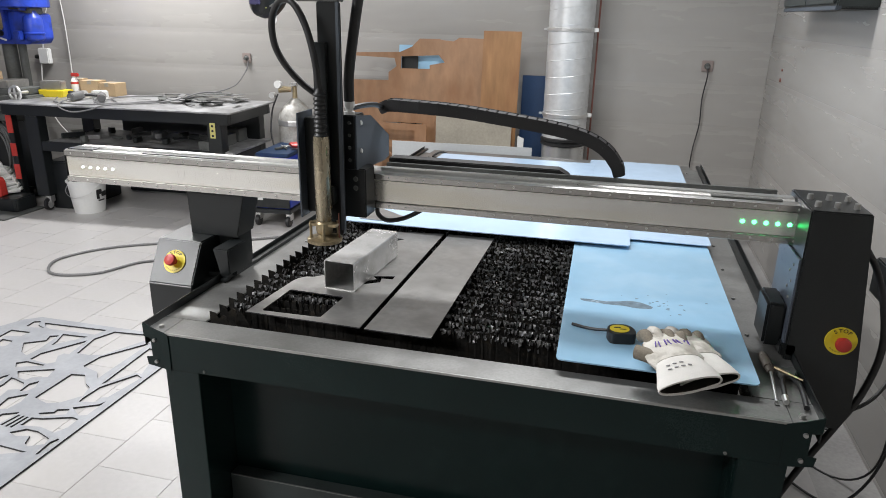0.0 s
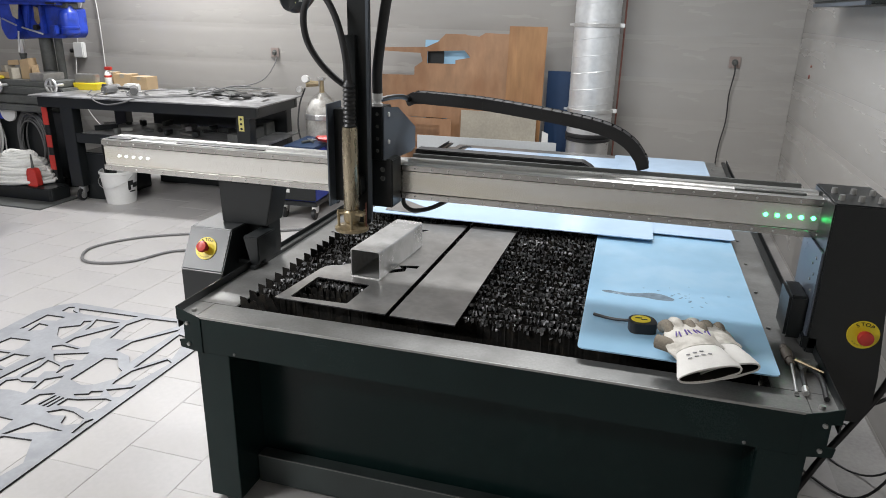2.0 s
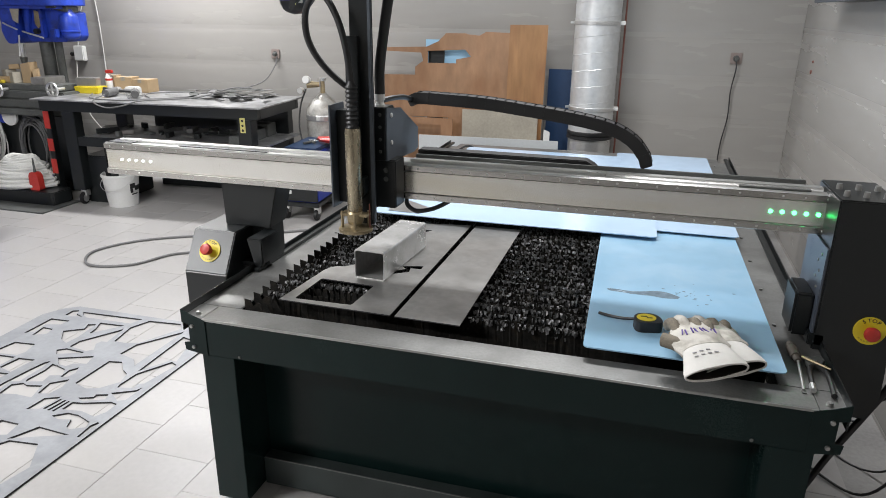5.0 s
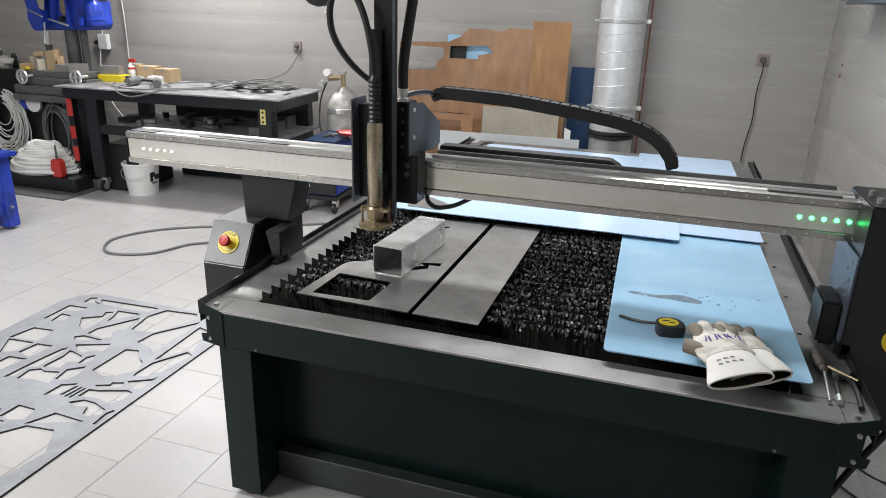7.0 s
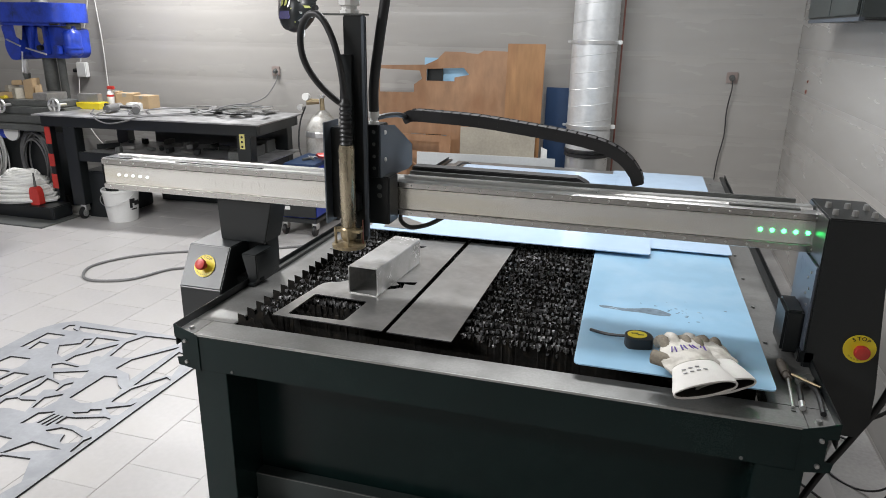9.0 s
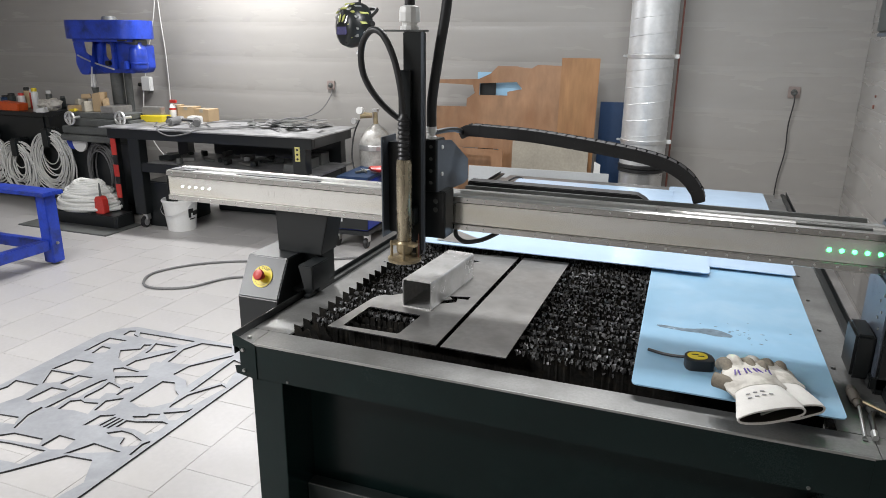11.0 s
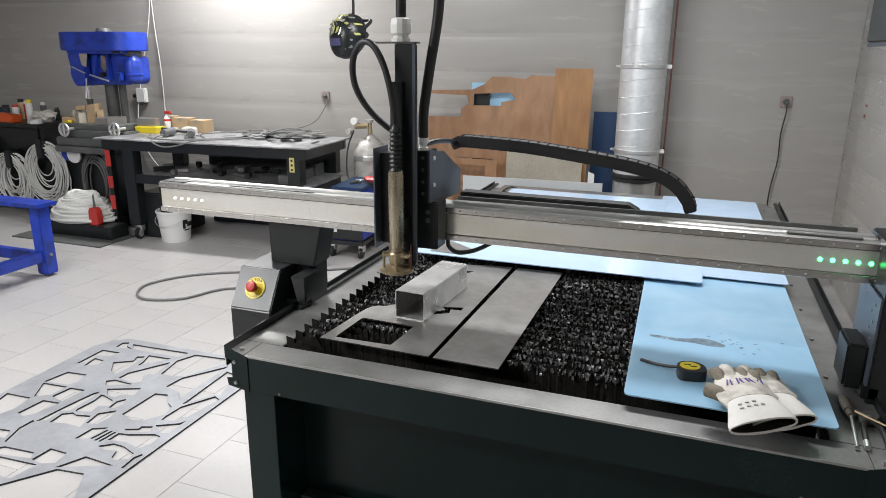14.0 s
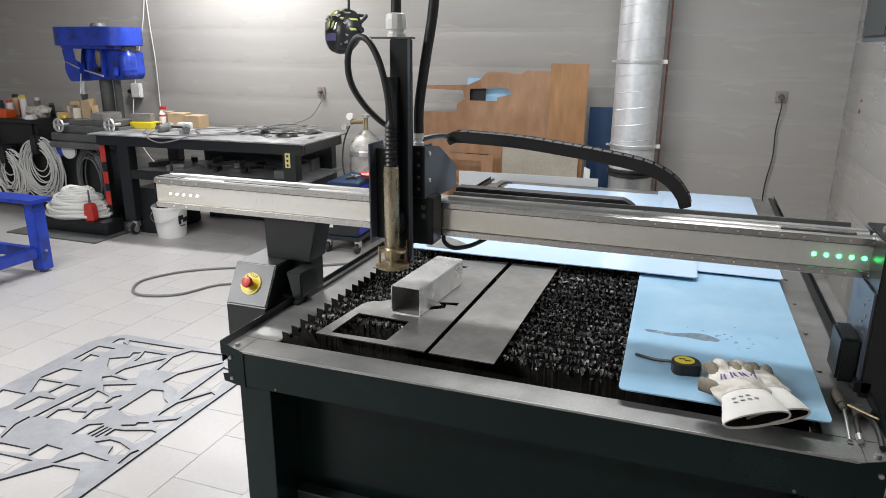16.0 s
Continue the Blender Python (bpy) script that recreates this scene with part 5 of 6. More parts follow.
# ---- drill press and the dark bench behind ----
def drill_press():
    d = thing("drill_press", -4.12, 3.66, 0, "blue pillar drill press with compound table", "drill press")
    Y = 3.62
    part("base", box(-4.45, -3.85, 3.35, 3.9, 0, 0.09, 0.015), M_GREY, d)
    part("column", rod((-4.13, 3.66, 0.09), (-4.13, 3.66, 1.36), 0.06, n=24), M_GREY, d, "dark steel column", smooth=True)
    out = rounded([(-4.55, 3.50), (-4.42, 3.40), (-3.80, 3.43), (-3.69, 3.50), (-3.69, 3.80), (-4.48, 3.82)], 0.12, 7)
    cover = part("belt_cover", prism(out, "z", 1.655, 1.825, 0.035), M_BLUE, d, "glossy blue belt cover", smooth=True)
    low = rounded([(-4.50, 3.53), (-4.40, 3.43), (-3.84, 3.46), (-3.77, 3.52), (-3.77, 3.78), (-4.45, 3.79)], 0.10, 6)
    part("cover_tray", prism(low, "z", 1.628, 1.656, 0.01), M_BLUE, cover, smooth=True)
    part("cover_seam", box(-4.21, -4.203, 3.409, 3.424, 1.695, 1.785, 0.002), M_DBLUE, cover)
    part("cover_latch", box(-3.84, -3.74, 3.428, 3.45, 1.636, 1.65, 0.002), M_INK, cover)
    part("cover_knob", rod((-4.08, 3.6, 1.825), (-4.08, 3.6, 1.862), 0.075, 0.06, 16, 0.006), M_GREY, cover, smooth=True)
    spin = rounded([(-4.425, 1.628), (-4.40, 1.50), (-4.415, 1.44), (-4.39, 1.37), (-4.36, 1.325), (-4.27, 1.325), (-4.235, 1.39), (-4.24, 1.628)], 0.03, 4)
    h = part("head", prism(spin, "y", 3.46, 3.72, 0.022), M_BLUE, d, "blue cast spindle head", smooth=True)
    body = rounded([(-4.24, 1.628), (-4.22, 1.40), (-4.18, 1.345), (-3.78, 1.345), (-3.74, 1.39), (-3.74, 1.60), (-3.90, 1.628)], 0.02, 3)
    part("gear_housing", prism(body, "y", 3.54, 3.78, 0.012), M_BLUE, d, "blue cast gear housing", smooth=True)
    part("rib", prism([(-4.16, 1.628), (-4.185, 1.45), (-4.16, 1.40), (-4.10, 1.628)], "y", 3.50, 3.5395, 0.006), M_BLUE, h, smooth=True)
    part("rib", prism([(-4.00, 1.628), (-4.00, 1.38), (-3.965, 1.38), (-3.965, 1.628)], "y", 3.495, 3.5395, 0.006), M_BLUE, h, smooth=True)
    part("quill", rod((-4.31, 3.55, 1.20), (-4.31, 3.55, 1.33), 0.02, 0.028, 14), M_STEELL, h, smooth=True)
    part("chuck", rod((-4.31, 3.55, 1.10), (-4.31, 3.55, 1.20), 0.018, 0.034, 14), M_GREY, h, smooth=True)
    part("dial_plate", prism([(-4.27, 1.64), (-4.255, 1.53), (-4.20, 1.50), (-4.165, 1.64)], "y", 3.452, 3.4595, 0.002), M_RAWPLY, h, "worn pale dial plate")
    part("window", prism(rounded([(-4.085, 1.62), (-4.095, 1.50), (-4.06, 1.455), (-4.02, 1.50), (-4.03, 1.60)], 0.012, 2), "y", 3.532, 3.5395, 0.002), M_BRASS, h, "tarnished brass window")
    part("knob", rod((-4.07, 3.54, 1.435), (-4.07, 3.50, 1.435), 0.024, n=14), M_INK, h)
    for p, q in (((-4.37, 3.45, 1.505), (-4.20, 3.43, 1.45)), ((-4.14, 3.43, 1.435), (-3.90, 3.41, 1.385)), ((-4.20, 3.44, 1.40), (-4.17, 3.38, 1.22))):
        part("feed_lever", rod(p, q, 0.008, n=8), M_STEELL, h, smooth=True)
    mo = part("motor", lathe([(0.04, 1.37), (0.062, 1.374), (0.078, 1.39), (0.08, 1.40), (0.08, 1.555), (0.072, 1.58), (0.045, 1.61), (0.04, 1.628)], -3.775, 3.60, 24), M_BLUE, d, "blue domed motor", smooth=True)
    part("motor_band", lathe([(0.080, 1.43), (0.087, 1.433), (0.087, 1.447), (0.080, 1.45)], -3.775, 3.60, 24), M_BLUE, mo, smooth=True)
    part("terminal_box", box(-3.88, -3.82, 3.47, 3.535, 1.38, 1.46, 0.008), M_BLUE, mo)
    part("motor_plate", box(-3.93, -3.74, 3.55, 3.70, 1.60, 1.65, 0.006), M_GREY, d)
    part("rack_post", rod((-4.03, 3.70, 0.5), (-4.03, 3.70, 1.36), 0.035, n=16), M_GREY, d, smooth=True)
    # compound table
    part("table_bracket", box(-4.22, -3.98, 3.45, 3.78, 0.62, 0.76, 0.012), M_GREY, d)
    part("table_slide", box(-4.46, -3.78, 3.20, 3.62, 0.72, 0.78, 0.01), M_GREY, d, "grey cast slide")
    part("table_slide", box(-4.45, -3.79, 3.22, 3.60, 0.785, 0.86, 0.01), M_GREY, d, "grey cast slide")
    part("saddle", box(-4.40, -3.62, 3.24, 3.58, 0.8605, 0.93, 0.01), M_GREY, d)
    part("vice_bed", box(-4.42, -3.70, 3.28, 3.56, 0.9305, 0.985, 0.008), M_GREY, d)
    part("vice_jaw", box(-4.02, -3.86, 3.30, 3.54, 0.9855, 1.05, 0.006), M_STEEL, d)
    for x, z in ((-4.27, 0.94), (-3.66, 0.965)):
        w = part("hand_wheel", turned(hose([(0.056 * math.cos(a * 0.524), 0, 0.056 * math.sin(a * 0.524)) for a in range(13)], 0.011, 8, 2), pose(x, 3.17, z)), M_STEELL, d, "bright steel hand wheel", smooth=True)
        part("wheel_spoke", rod((x - 0.05, 3.17, z), (x + 0.05, 3.17, z), 0.009, n=8, bm=rod((x, 3.17, z - 0.05), (x, 3.17, z + 0.05), 0.009, n=8)), M_STEELL, w)
        part("wheel_disc", rod((x, 3.18, z), (x, 3.186, z), 0.05, n=20), M_STEEL, w)
        part("wheel_shaft", rod((x, 3.16, z), (x, 3.30, z), 0.014, n=10), M_STEELL, w)
    # blocks of timber and a carton clamped on the table
    for x, y, z, w, dd, h_, rz in ((-4.39, 3.40, 0.986, 0.17, 0.12, 0.055, 8), (-4.37, 3.42, 1.042, 0.11, 0.09, 0.06, -24), (-4.15, 3.44, 0.986, 0.10, 0.11, 0.185, 9), (-4.24, 3.36, 0.986, 0.07, 0.08, 0.10, -18), (-4.31, 3.43, 1.1025, 0.09, 0.05, 0.045, 40), (-4.06, 3.42, 0.986, 0.05, 0.06, 0.13, 30)):
        tb = thing("timber_block", x, y, z, "pale timber block on the drill table", "timber block", "drill blocks", rz)
        part("block", prism([(-w / 2, 0), (w / 2, 0), (w / 2 * 0.86, h_), (-w / 2 * 0.94, h_ * 0.9)], "y", -dd / 2, dd / 2, 0.004), M_CARD if rz > 0 else M_RAWPLY, tb, local=True)
    for x, y, z, w, dd, h_, ma, rz in ((-4.91, 3.42, 0.9455, 0.10, 0.08, 0.05, M_WHITEP, 20), (-4.99, 3.44, 0.9455, 0.12, 0.06, 0.035, M_WHITEP, -15), (-4.37, 3.31, 0.986, 0.08, 0.05, 0.03, M_DYEL, 12)):
        pk = thing("small_packet", x, y, z, "small crumpled packet beside the drill table", "packet", "drill packets", rz)
        part("wrap", prism([(-w / 2, 0), (w / 2, 0), (w / 2 * 0.7, h_), (-w / 2 * 0.5, h_ * 0.8)], "y", -dd / 2, dd / 2, 0.006), ma, pk, local=True)


def dark_bench():
    b = thing("dark_bench", -5.9, 3.75, 0, "long black workbench along the wall", "workbench")
    part("benchtop", box(-7.1, -4.86, 3.38, 4.2, 0.905, 0.945, 0.004), M_BLACK, b)
    part("front_panel", box(-7.1, -4.86, 3.44, 3.46, 0.06, 0.904, 0.003), M_BLACK, b)
    part("side_panel", box(-4.90, -4.87, 3.461, 4.2, 0.0, 0.904, 0.003), M_BLACK, b)
    part("drawer_front", box(-6.2, -4.92, 3.425, 3.4395, 0.72, 0.89, 0.004), M_BLACK, b)
    for x, y, r, h, ma, cap in ((-5.42, 3.62, 0.035, 0.16, M_WHITEP, M_RED), (-5.30, 3.66, 0.032, 0.20, M_RED, M_WHITEP), (-5.20, 3.60, 0.033, 0.22, M_WHITEP, M_YELLOW), (-5.60, 3.65, 0.04, 0.15, M_GREEN, M_INK), (-5.75, 3.7, 0.05, 0.12, M_DBLUE, M_INK), (-5.12, 3.70, 0.03, 0.19, M_GREY, M_WHITEP), (-5.48, 3.74, 0.035, 0.21, M_CARD, M_INK), (-5.05, 3.80, 0.028, 0.13, M_GREEN, M_GREY)):
        c = thing("spray_can", x, y, 0.945, "spray can with coloured cap on the dark bench", "spray can", "spray cans")
        part("can", lathe([(r * 0.95, 0), (r, 0.004), (r, h * 0.8), (r * 0.8, h * 0.84)], 0, 0, 18), ma, c, smooth=True, local=True)
        part("cap", lathe([(r * 0.8, h * 0.84), (r * 0.8, h * 0.98), (r * 0.7, h)], 0, 0, 18), cap, c, smooth=True, local=True)
    ob = thing("storage_bin", -5.36, 3.46, 0.945, "orange open-fronted plastic bin", "storage bin")
    part("bin", prism([(-0.14, 0), (0.14, 0), (0.15, 0.075), (-0.15, 0.09)], "y", -0.06, 0.06, 0.006), M_ORANGE, ob, local=True)
    rag = ball((0, 0, 0.06), 0.12, 1.2, 0.7, 0.5, 3, 0.6, None, 5)
    turned(rag, pose(-4.98, 3.58, 0.945))
    solo("rag_heap", rag, M_GLOVE, "crumpled pale rags on the dark bench", "rags", smooth=True)


def coil(name, c, R, r, turns, seed, material, label, face=True, squash=1.15, group="hanging cable coils"):
    """A loose coil of cable, hanging against a panel (face) or lying flat."""
    rng = random.Random(seed)
    t = thing(name, *c, label, "cable coil", group)
    for k in range(turns):
        rr = R * (rng.uniform(0.80, 1.08) if rng.random() < 0.7 else rng.uniform(0.45, 0.85))
        ox, oz = rng.uniform(-0.045, 0.045), rng.uniform(-0.07, 0.02) + (R - rr) * 0.8
        dep = rng.uniform(-0.035, 0.035)
        pts = []
        for a in range(17):
            th = a * math.pi / 8
            u, v = rr * math.cos(th) + ox, rr * squash * math.sin(th) + oz - (1 - math.sin(th)) * 0.01
            pts.append((u, dep, v) if face else (u, v, abs(dep) * 3 + 0.012))
        part("cable_turn", hose(pts, r, 6, 3), material, t, smooth=True, local=True)
    return t


def left_clutter():
    for i, (x, z, R, seed, n) in enumerate(((-4.77, 0.49, 0.235, 3, 26), (-5.22, 0.40, 0.20, 5, 22), (-5.60, 0.50, 0.2, 8, 18))):
        coil("cable_coil", (x, 3.33 - 0.0 * i, z), R, 0.0062, n, seed, M_WCABLE, "coil of white cable hanging on the bench front")
        hk = thing("coil_hook", x, 3.33, z + R, "black strap hook holding a cable coil", "hook", "coil hooks")
        part("strap", box(-0.045, 0.045, -0.05, 0.105, -0.10, 0.08, 0.01), M_BLACK, hk, local=True)
    coil("cable_coil", (-4.16, 3.36, 0.42), 0.17, 0.008, 12, 11, M_GCABLE, "coil of dark grey cable hanging beside the drill", squash=1.7)
    solo("blue_disc", rod((-4.42, 3.32, 0.70), (-4.42, 3.30, 0.70), 0.08, n=28), M_BLUE, "blue cutting disc hanging on the bench front", "disc", "hanging discs")
    solo("white_disc", rod((-4.32, 3.30, 0.69), (-4.32, 3.28, 0.69), 0.085, n=28), M_WHITEP, "white cutting disc hanging on the bench front", "disc", "hanging discs")
    # plain black panel that fills the space under the drill table
    solo("hanging_board", box(-4.86, -3.75, 3.40, 3.43, 0.0, 0.69, 0.003), M_BLACK, "plain black upright panel under the drill table", "board")
    # striped post
    p = thing("striped_post", -3.69, 3.13, 0, "black post with red warning bands", "post")
    part("post", box(-3.73, -3.675, 3.10, 3.16, 0.0, 0.80, 0.004), M_BLACK, p)
    for z0, z1 in ((0.24, 0.37), (0.44, 0.55), (0.64, 0.79)):
        part("red_band", box(-3.732, -3.673, 3.0945, 3.0995, z0, z1), M_RED, p, "red band")
    # plinth with white hose coil and red bottle
    solo("plinth", prism(rounded([(-4.42, 2.86), (-3.54, 2.86), (-3.54, 3.09), (-3.90, 3.09), (-3.90, 3.30), (-4.42, 3.30)], 0.03, 3), "z", 0.0125, 0.125, 0.012), M_BLACK, "low black plastic plinth on a thin board", "plinth")
    solo("base_board", box(-4.52, -3.47, 2.66, 3.094, 0.0, 0.012, 0.003), M_GREY, "thin dark board lying on the floor", "board")
    rng = random.Random(21)
    t = thing("hose_coil", -4.04, 3.07, 0.125, "heap of coiled white hose on the plinth", "hose coil")
    for k in range(20):
        lay = k / 20
        rr = 0.30 * (1 - 0.72 * lay ** 1.8) * rng.uniform(0.93, 1.05)
        zz = 0.014 + lay * 0.25
        pts = [(rr * 1.1 * math.cos(a * math.pi / 8) + rng.uniform(-.006, .006), rr * 0.72 * math.sin(a * math.pi / 8), zz + 0.008 * math.sin(a + k)) for a in range(17)]
        part("hose_turn", hose(pts, 0.016, 8, 3), M_WCABLE, t, smooth=True, local=True)
    part("core", ball((0, 0, 0.07), 0.215, 1.1, 0.72, 0.9, 2), M_WCABLE, t, smooth=True, local=True)
    rb = thing("squeeze_bottle", -3.76, 2.93, 0.125, "red squeeze bottle with thin grey spout", "bottle")
    part("bottle", prism(rounded([(-0.055, 0), (0.055, 0), (0.05, 0.13), (0.03, 0.16), (-0.03, 0.16), (-0.05, 0.13)], 0.02, 3), "y", -0.03, 0.03, 0.008), M_RED, rb, smooth=True, local=True)
    part("spout", rod((0, 0, 0.155), (0, 0, 0.28), 0.012, 0.006, 10), M_GREY, rb, local=True)


def blue_trestle():
    b = thing("steel_trestle", -4.2, 1.58, 0, "blue painted steel trestle frame", "trestle")
    xa, xb, ya, yb = -5.4, -3.19, 1.15, 2.0
    for x in (xa, xb - 0.10):
        for y in (ya, yb - 0.10):
            leg = part("leg", box(x, x + 0.10, y, y + 0.10, 0.02, 0.545, 0.006), M_BLUE, b)
            part("foot_pad", rod((x + 0.05, y + 0.05, 0), (x + 0.05, y + 0.05, 0.021), 0.03, n=14), M_GREY, leg)
            bolt(leg, (x + 0.1, y + 0.05, 0.17), (1, 0, 0), 0.012, 0.012)
    part("top_plate", box(xa, xb + 0.06, yb - 0.16, yb + 0.02, 0.5455, 0.575, 0.004), M_BLUE, b)
    part("top_plate", box(xa, xb + 0.06, ya - 0.02, ya + 0.16, 0.5455, 0.575, 0.004), M_BLUE, b)
    part("lower_rail", box(xa + 0.1, xb - 0.1, yb - 0.08, yb - 0.02, 0.10, 0.18, 0.004), M_BLUE, b)
    part("lower_rail", box(xb - 0.08, xb - 0.02, ya + 0.1, yb - 0.1, 0.12, 0.20, 0.004), M_BLUE, b)
    part("lower_rail", box(xa + 0.1, xb - 0.1, ya + 0.02, ya + 0.08, 0.10, 0.18, 0.004), M_BLUE, b)


# ---- welder, gas bottle, leaning sheets, duct ----
def welder():
    w = thing("welding_machine", -1.34, 3.19, 0, "blue and black welding machine on a wheeled cart", "welding machine", "", 4)
    part("cart_tray", box(-0.165, 0.165, -0.02, 0.62, 0.115, 0.15, 0.004), M_BLACK, w, local=True)
    for x in (-0.13, 0.13):
        for y in (0.04, 0.56):
            part("caster_fork", box(x - 0.022, x + 0.022, y - 0.03, y + 0.03, 0.05, 0.1155, 0.006), M_STEELL, w, local=True)
            part("caster_wheel", rod((x - 0.016, y - 0.02, 0.046), (x + 0.016, y - 0.02, 0.046), 0.046, 0.046, 20, 0.006), M_RUBBER, w, smooth=True, local=True)
    body = part("body", box(-0.155, 0.155, 0.0, 0.60, 0.15, 0.56, 0.012), M_BLUE, w, "blue steel body", local=True)
    part("front_panel", box(-0.155, 0.155, -0.008, -0.0005, 0.16, 0.52, 0.003), M_BLACK, w, "black front panel", local=True)
    for i in range(3):
        for j in range(5):
            part("vent_slot", box(0.0 + j * 0.022, 0.014 + j * 0.022, -0.011, -0.0082, 0.26 + i * 0.035, 0.278 + i * 0.035), M_STEEL, body, local=True)
    part("rating_plate", box(-0.13, -0.07, -0.011, -0.0082, 0.22, 0.25), M_WHITEP, body, local=True)
    part("tool_tray", box(-0.14, 0.14, 0.05, 0.55, 0.561, 0.59, 0.005), M_DBLUE, w, local=True)
    rng = random.Random(31)
    for i in range(7):
        x, y, a = rng.uniform(-1.36, -1.12), rng.uniform(3.42, 3.62), rng.uniform(0, 180)
        s = thing("hand_tool", x, y, 0.591 + i * 0.001, "loose hand tool lying on the welding machine", "hand tool", "loose hand tools", a)
        part("grip", rod((-0.07, 0, 0.011), (0.01, 0, 0.011), 0.010, 0.011, 10), rng.choice([M_RED, M_RED, M_GREY]), s, smooth=True, local=True)
        part("shank", rod((0.01, 0, 0.011), (0.10, 0, 0.009), 0.006, 0.005, 8), M_STEELL, s, local=True)
    rt = ball((0, 0, 0.02), 0.12, 1.3, 0.6, 0.25, 2, 0.3)
    turned(rt, pose(-1.15, 3.48, 0.61))
    solo("red_pouch", rt, M_RED, "flat red tool pouch on the welding machine", "tool pouch", smooth=True)
    g = thing("gas_cylinder", -1.42, 3.86, 0, "scuffed pale grey gas cylinder with regulator", "gas cylinder")
    part("cylinder", lathe([(0.14, 0), (0.15, 0.01), (0.15, 0.77), (0.14, 0.83), (0.10, 0.89), (0.05, 0.935), (0.03, 0.955)], 0, 0, 28), M_GAS, g, smooth=True, local=True)
    part("shoulder_band", lathe([(0.151, 0.73), (0.153, 0.735), (0.153, 0.77), (0.15, 0.78)], 0, 0, 28), M_STEELL, g, local=True)
    part("valve", rod((0, 0, 0.95), (0, 0, 1.06), 0.022, 0.018, 12), M_BRASS, g, local=True)
    part("valve_wheel", rod((0, 0, 1.06), (0, 0, 1.085), 0.035, n=14), M_STEELL, g, local=True)
    part("regulator", rod((-0.02, -0.02, 1.03), (-0.12, -0.06, 1.03), 0.022, 0.03, 12), M_BRASS, g, local=True)
    part("gauge", rod((-0.11, -0.06, 1.07), (-0.11, -0.10, 1.075), 0.032, n=18), M_WHITEP, g, "round white gauge", local=True)
    part("gauge", rod((-0.17, -0.06, 0.98), (-0.17, -0.10, 0.98), 0.026, n=18), M_STEELL, g, local=True)
    part("gas_hose", hose([(-0.13, -0.06, 0.99), (-0.17, -0.10, 0.85), (-0.16, -0.16, 0.66), (-0.1, -0.2, 0.5)], 0.007, 7), M_RUBBER, g, local=True)


def leaning_sheets():
    def lean(bm, x, y, ang):
        # upright drawing (x, z) tipped back against the wall
        return turned(bm, Matrix.Translation((x, y, 0)) @ pose(0, 0, 0, ang, 0, 0))
    b = turned(plate([(0.20, 0), (0.492, 0), (0.502, 1.548), (0.198, 1.548), (0.196, 1.2)], [], -0.002, 0.002), pose(0, 0, 0, 90, 0, 0))
    solo("brown_sheet", lean(b, 0, 3.868, -3.6), M_WOODO, "tall orange-brown sheet with rust streaks, leaning on another", "sheet remnant", "leaning sheets")
    out = [(-0.935, 0.0), (0.44, 0.0), (0.45, 1.475), (0.185, 1.485), (0.0, 1.49), (-0.05, 1.46), (-0.15, 1.468), (-0.165, 1.475), (-0.335, 1.475), (-0.40, 1.41), (-0.50, 1.365), (-0.935, 1.35)]
    h1 = [(-0.91, 1.13), (-0.91, 1.325), (-0.55, 1.315), (-0.53, 1.25), (-0.60, 1.20), (-0.60, 1.135)]
    h2 = [(-0.49, 1.235), (-0.49, 1.33), (-0.17, 1.348), (-0.12, 1.293), (-0.245, 1.268), (-0.245, 1.237)]
    h3 = [(-0.62, 0.74), (-0.62, 0.79), (-0.30, 0.79), (-0.30, 0.74)]
    b = turned(plate(out, [h1, h2, h3], -0.002, 0.002), pose(0, 0, 0, 90, 0, 0))
    solo("brown_sheet", lean(b, 0, 3.88, -3.6), M_WOOD, "rust-brown sheet remnant with stepped top leaning on wall", "sheet remnant", "leaning sheets")
    b = turned(plate([(-0.53, 0), (0.05, 0), (0.05, 1.1), (-0.08, 1.355), (-0.37, 1.375), (-0.38, 1.42), (-0.53, 1.42)], [], -0.002, 0.002), pose(0, 0, 0, 90, 0, 0))
    solo("blue_film_sheet", lean(b, 0, 3.95, -3.4), M_FILM, "light blue film-covered sheet behind the brown remnant", "sheet metal", "leaning sheets")
    b = turned(plate([(-0.50, 0), (-0.36, 0), (-0.36, 1.36), (-0.50, 1.36)], [], -0.002, 0.002), pose(0, 0, 0, 90, 0, 0))
    solo("dark_strip", lean(b, 0, 3.932, -3.5), M_BLACK, "narrow dark strip leaning behind the brown remnant", "sheet metal", "leaning sheets")
    b = turned(plate([(-0.16, 0), (0.47, 0), (0.47, 0.875), (-0.16, 0.875)], [], -0.006, 0.006), pose(0, 0, 0, 90, 0, 0))
    solo("pale_board", lean(b, 0, 3.83, -3.0), M_RAWPLY, "pale greenish board leaning on a brown sheet", "board", "leaning sheets")
    fr = thing("slotted_remnant", -0.45, 3.78, 0, "rust-brown slotted steel remnant leaning on the sheets", "sheet remnant", "leaning sheets")
    o = [(-0.22, 0.0), (0.22, 0.0), (0.22, 0.80), (-0.22, 0.80)]
    hs = [[(-0.17, 0.10), (0.06, 0.10), (0.06, 0.60), (-0.17, 0.60)], [(-0.17, 0.66), (0.12, 0.66), (0.12, 0.745), (-0.17, 0.745)], [(0.10, 0.10), (0.18, 0.10), (0.18, 0.60), (0.10, 0.60)]]
    part("frame_plate", turned(turned(plate(o, hs, -0.003, 0.003), pose(0, 0, 0, 90, 0, 0)), pose(0, 0, 0, -3, 0, 0)), M_WOOD, fr, local=True)
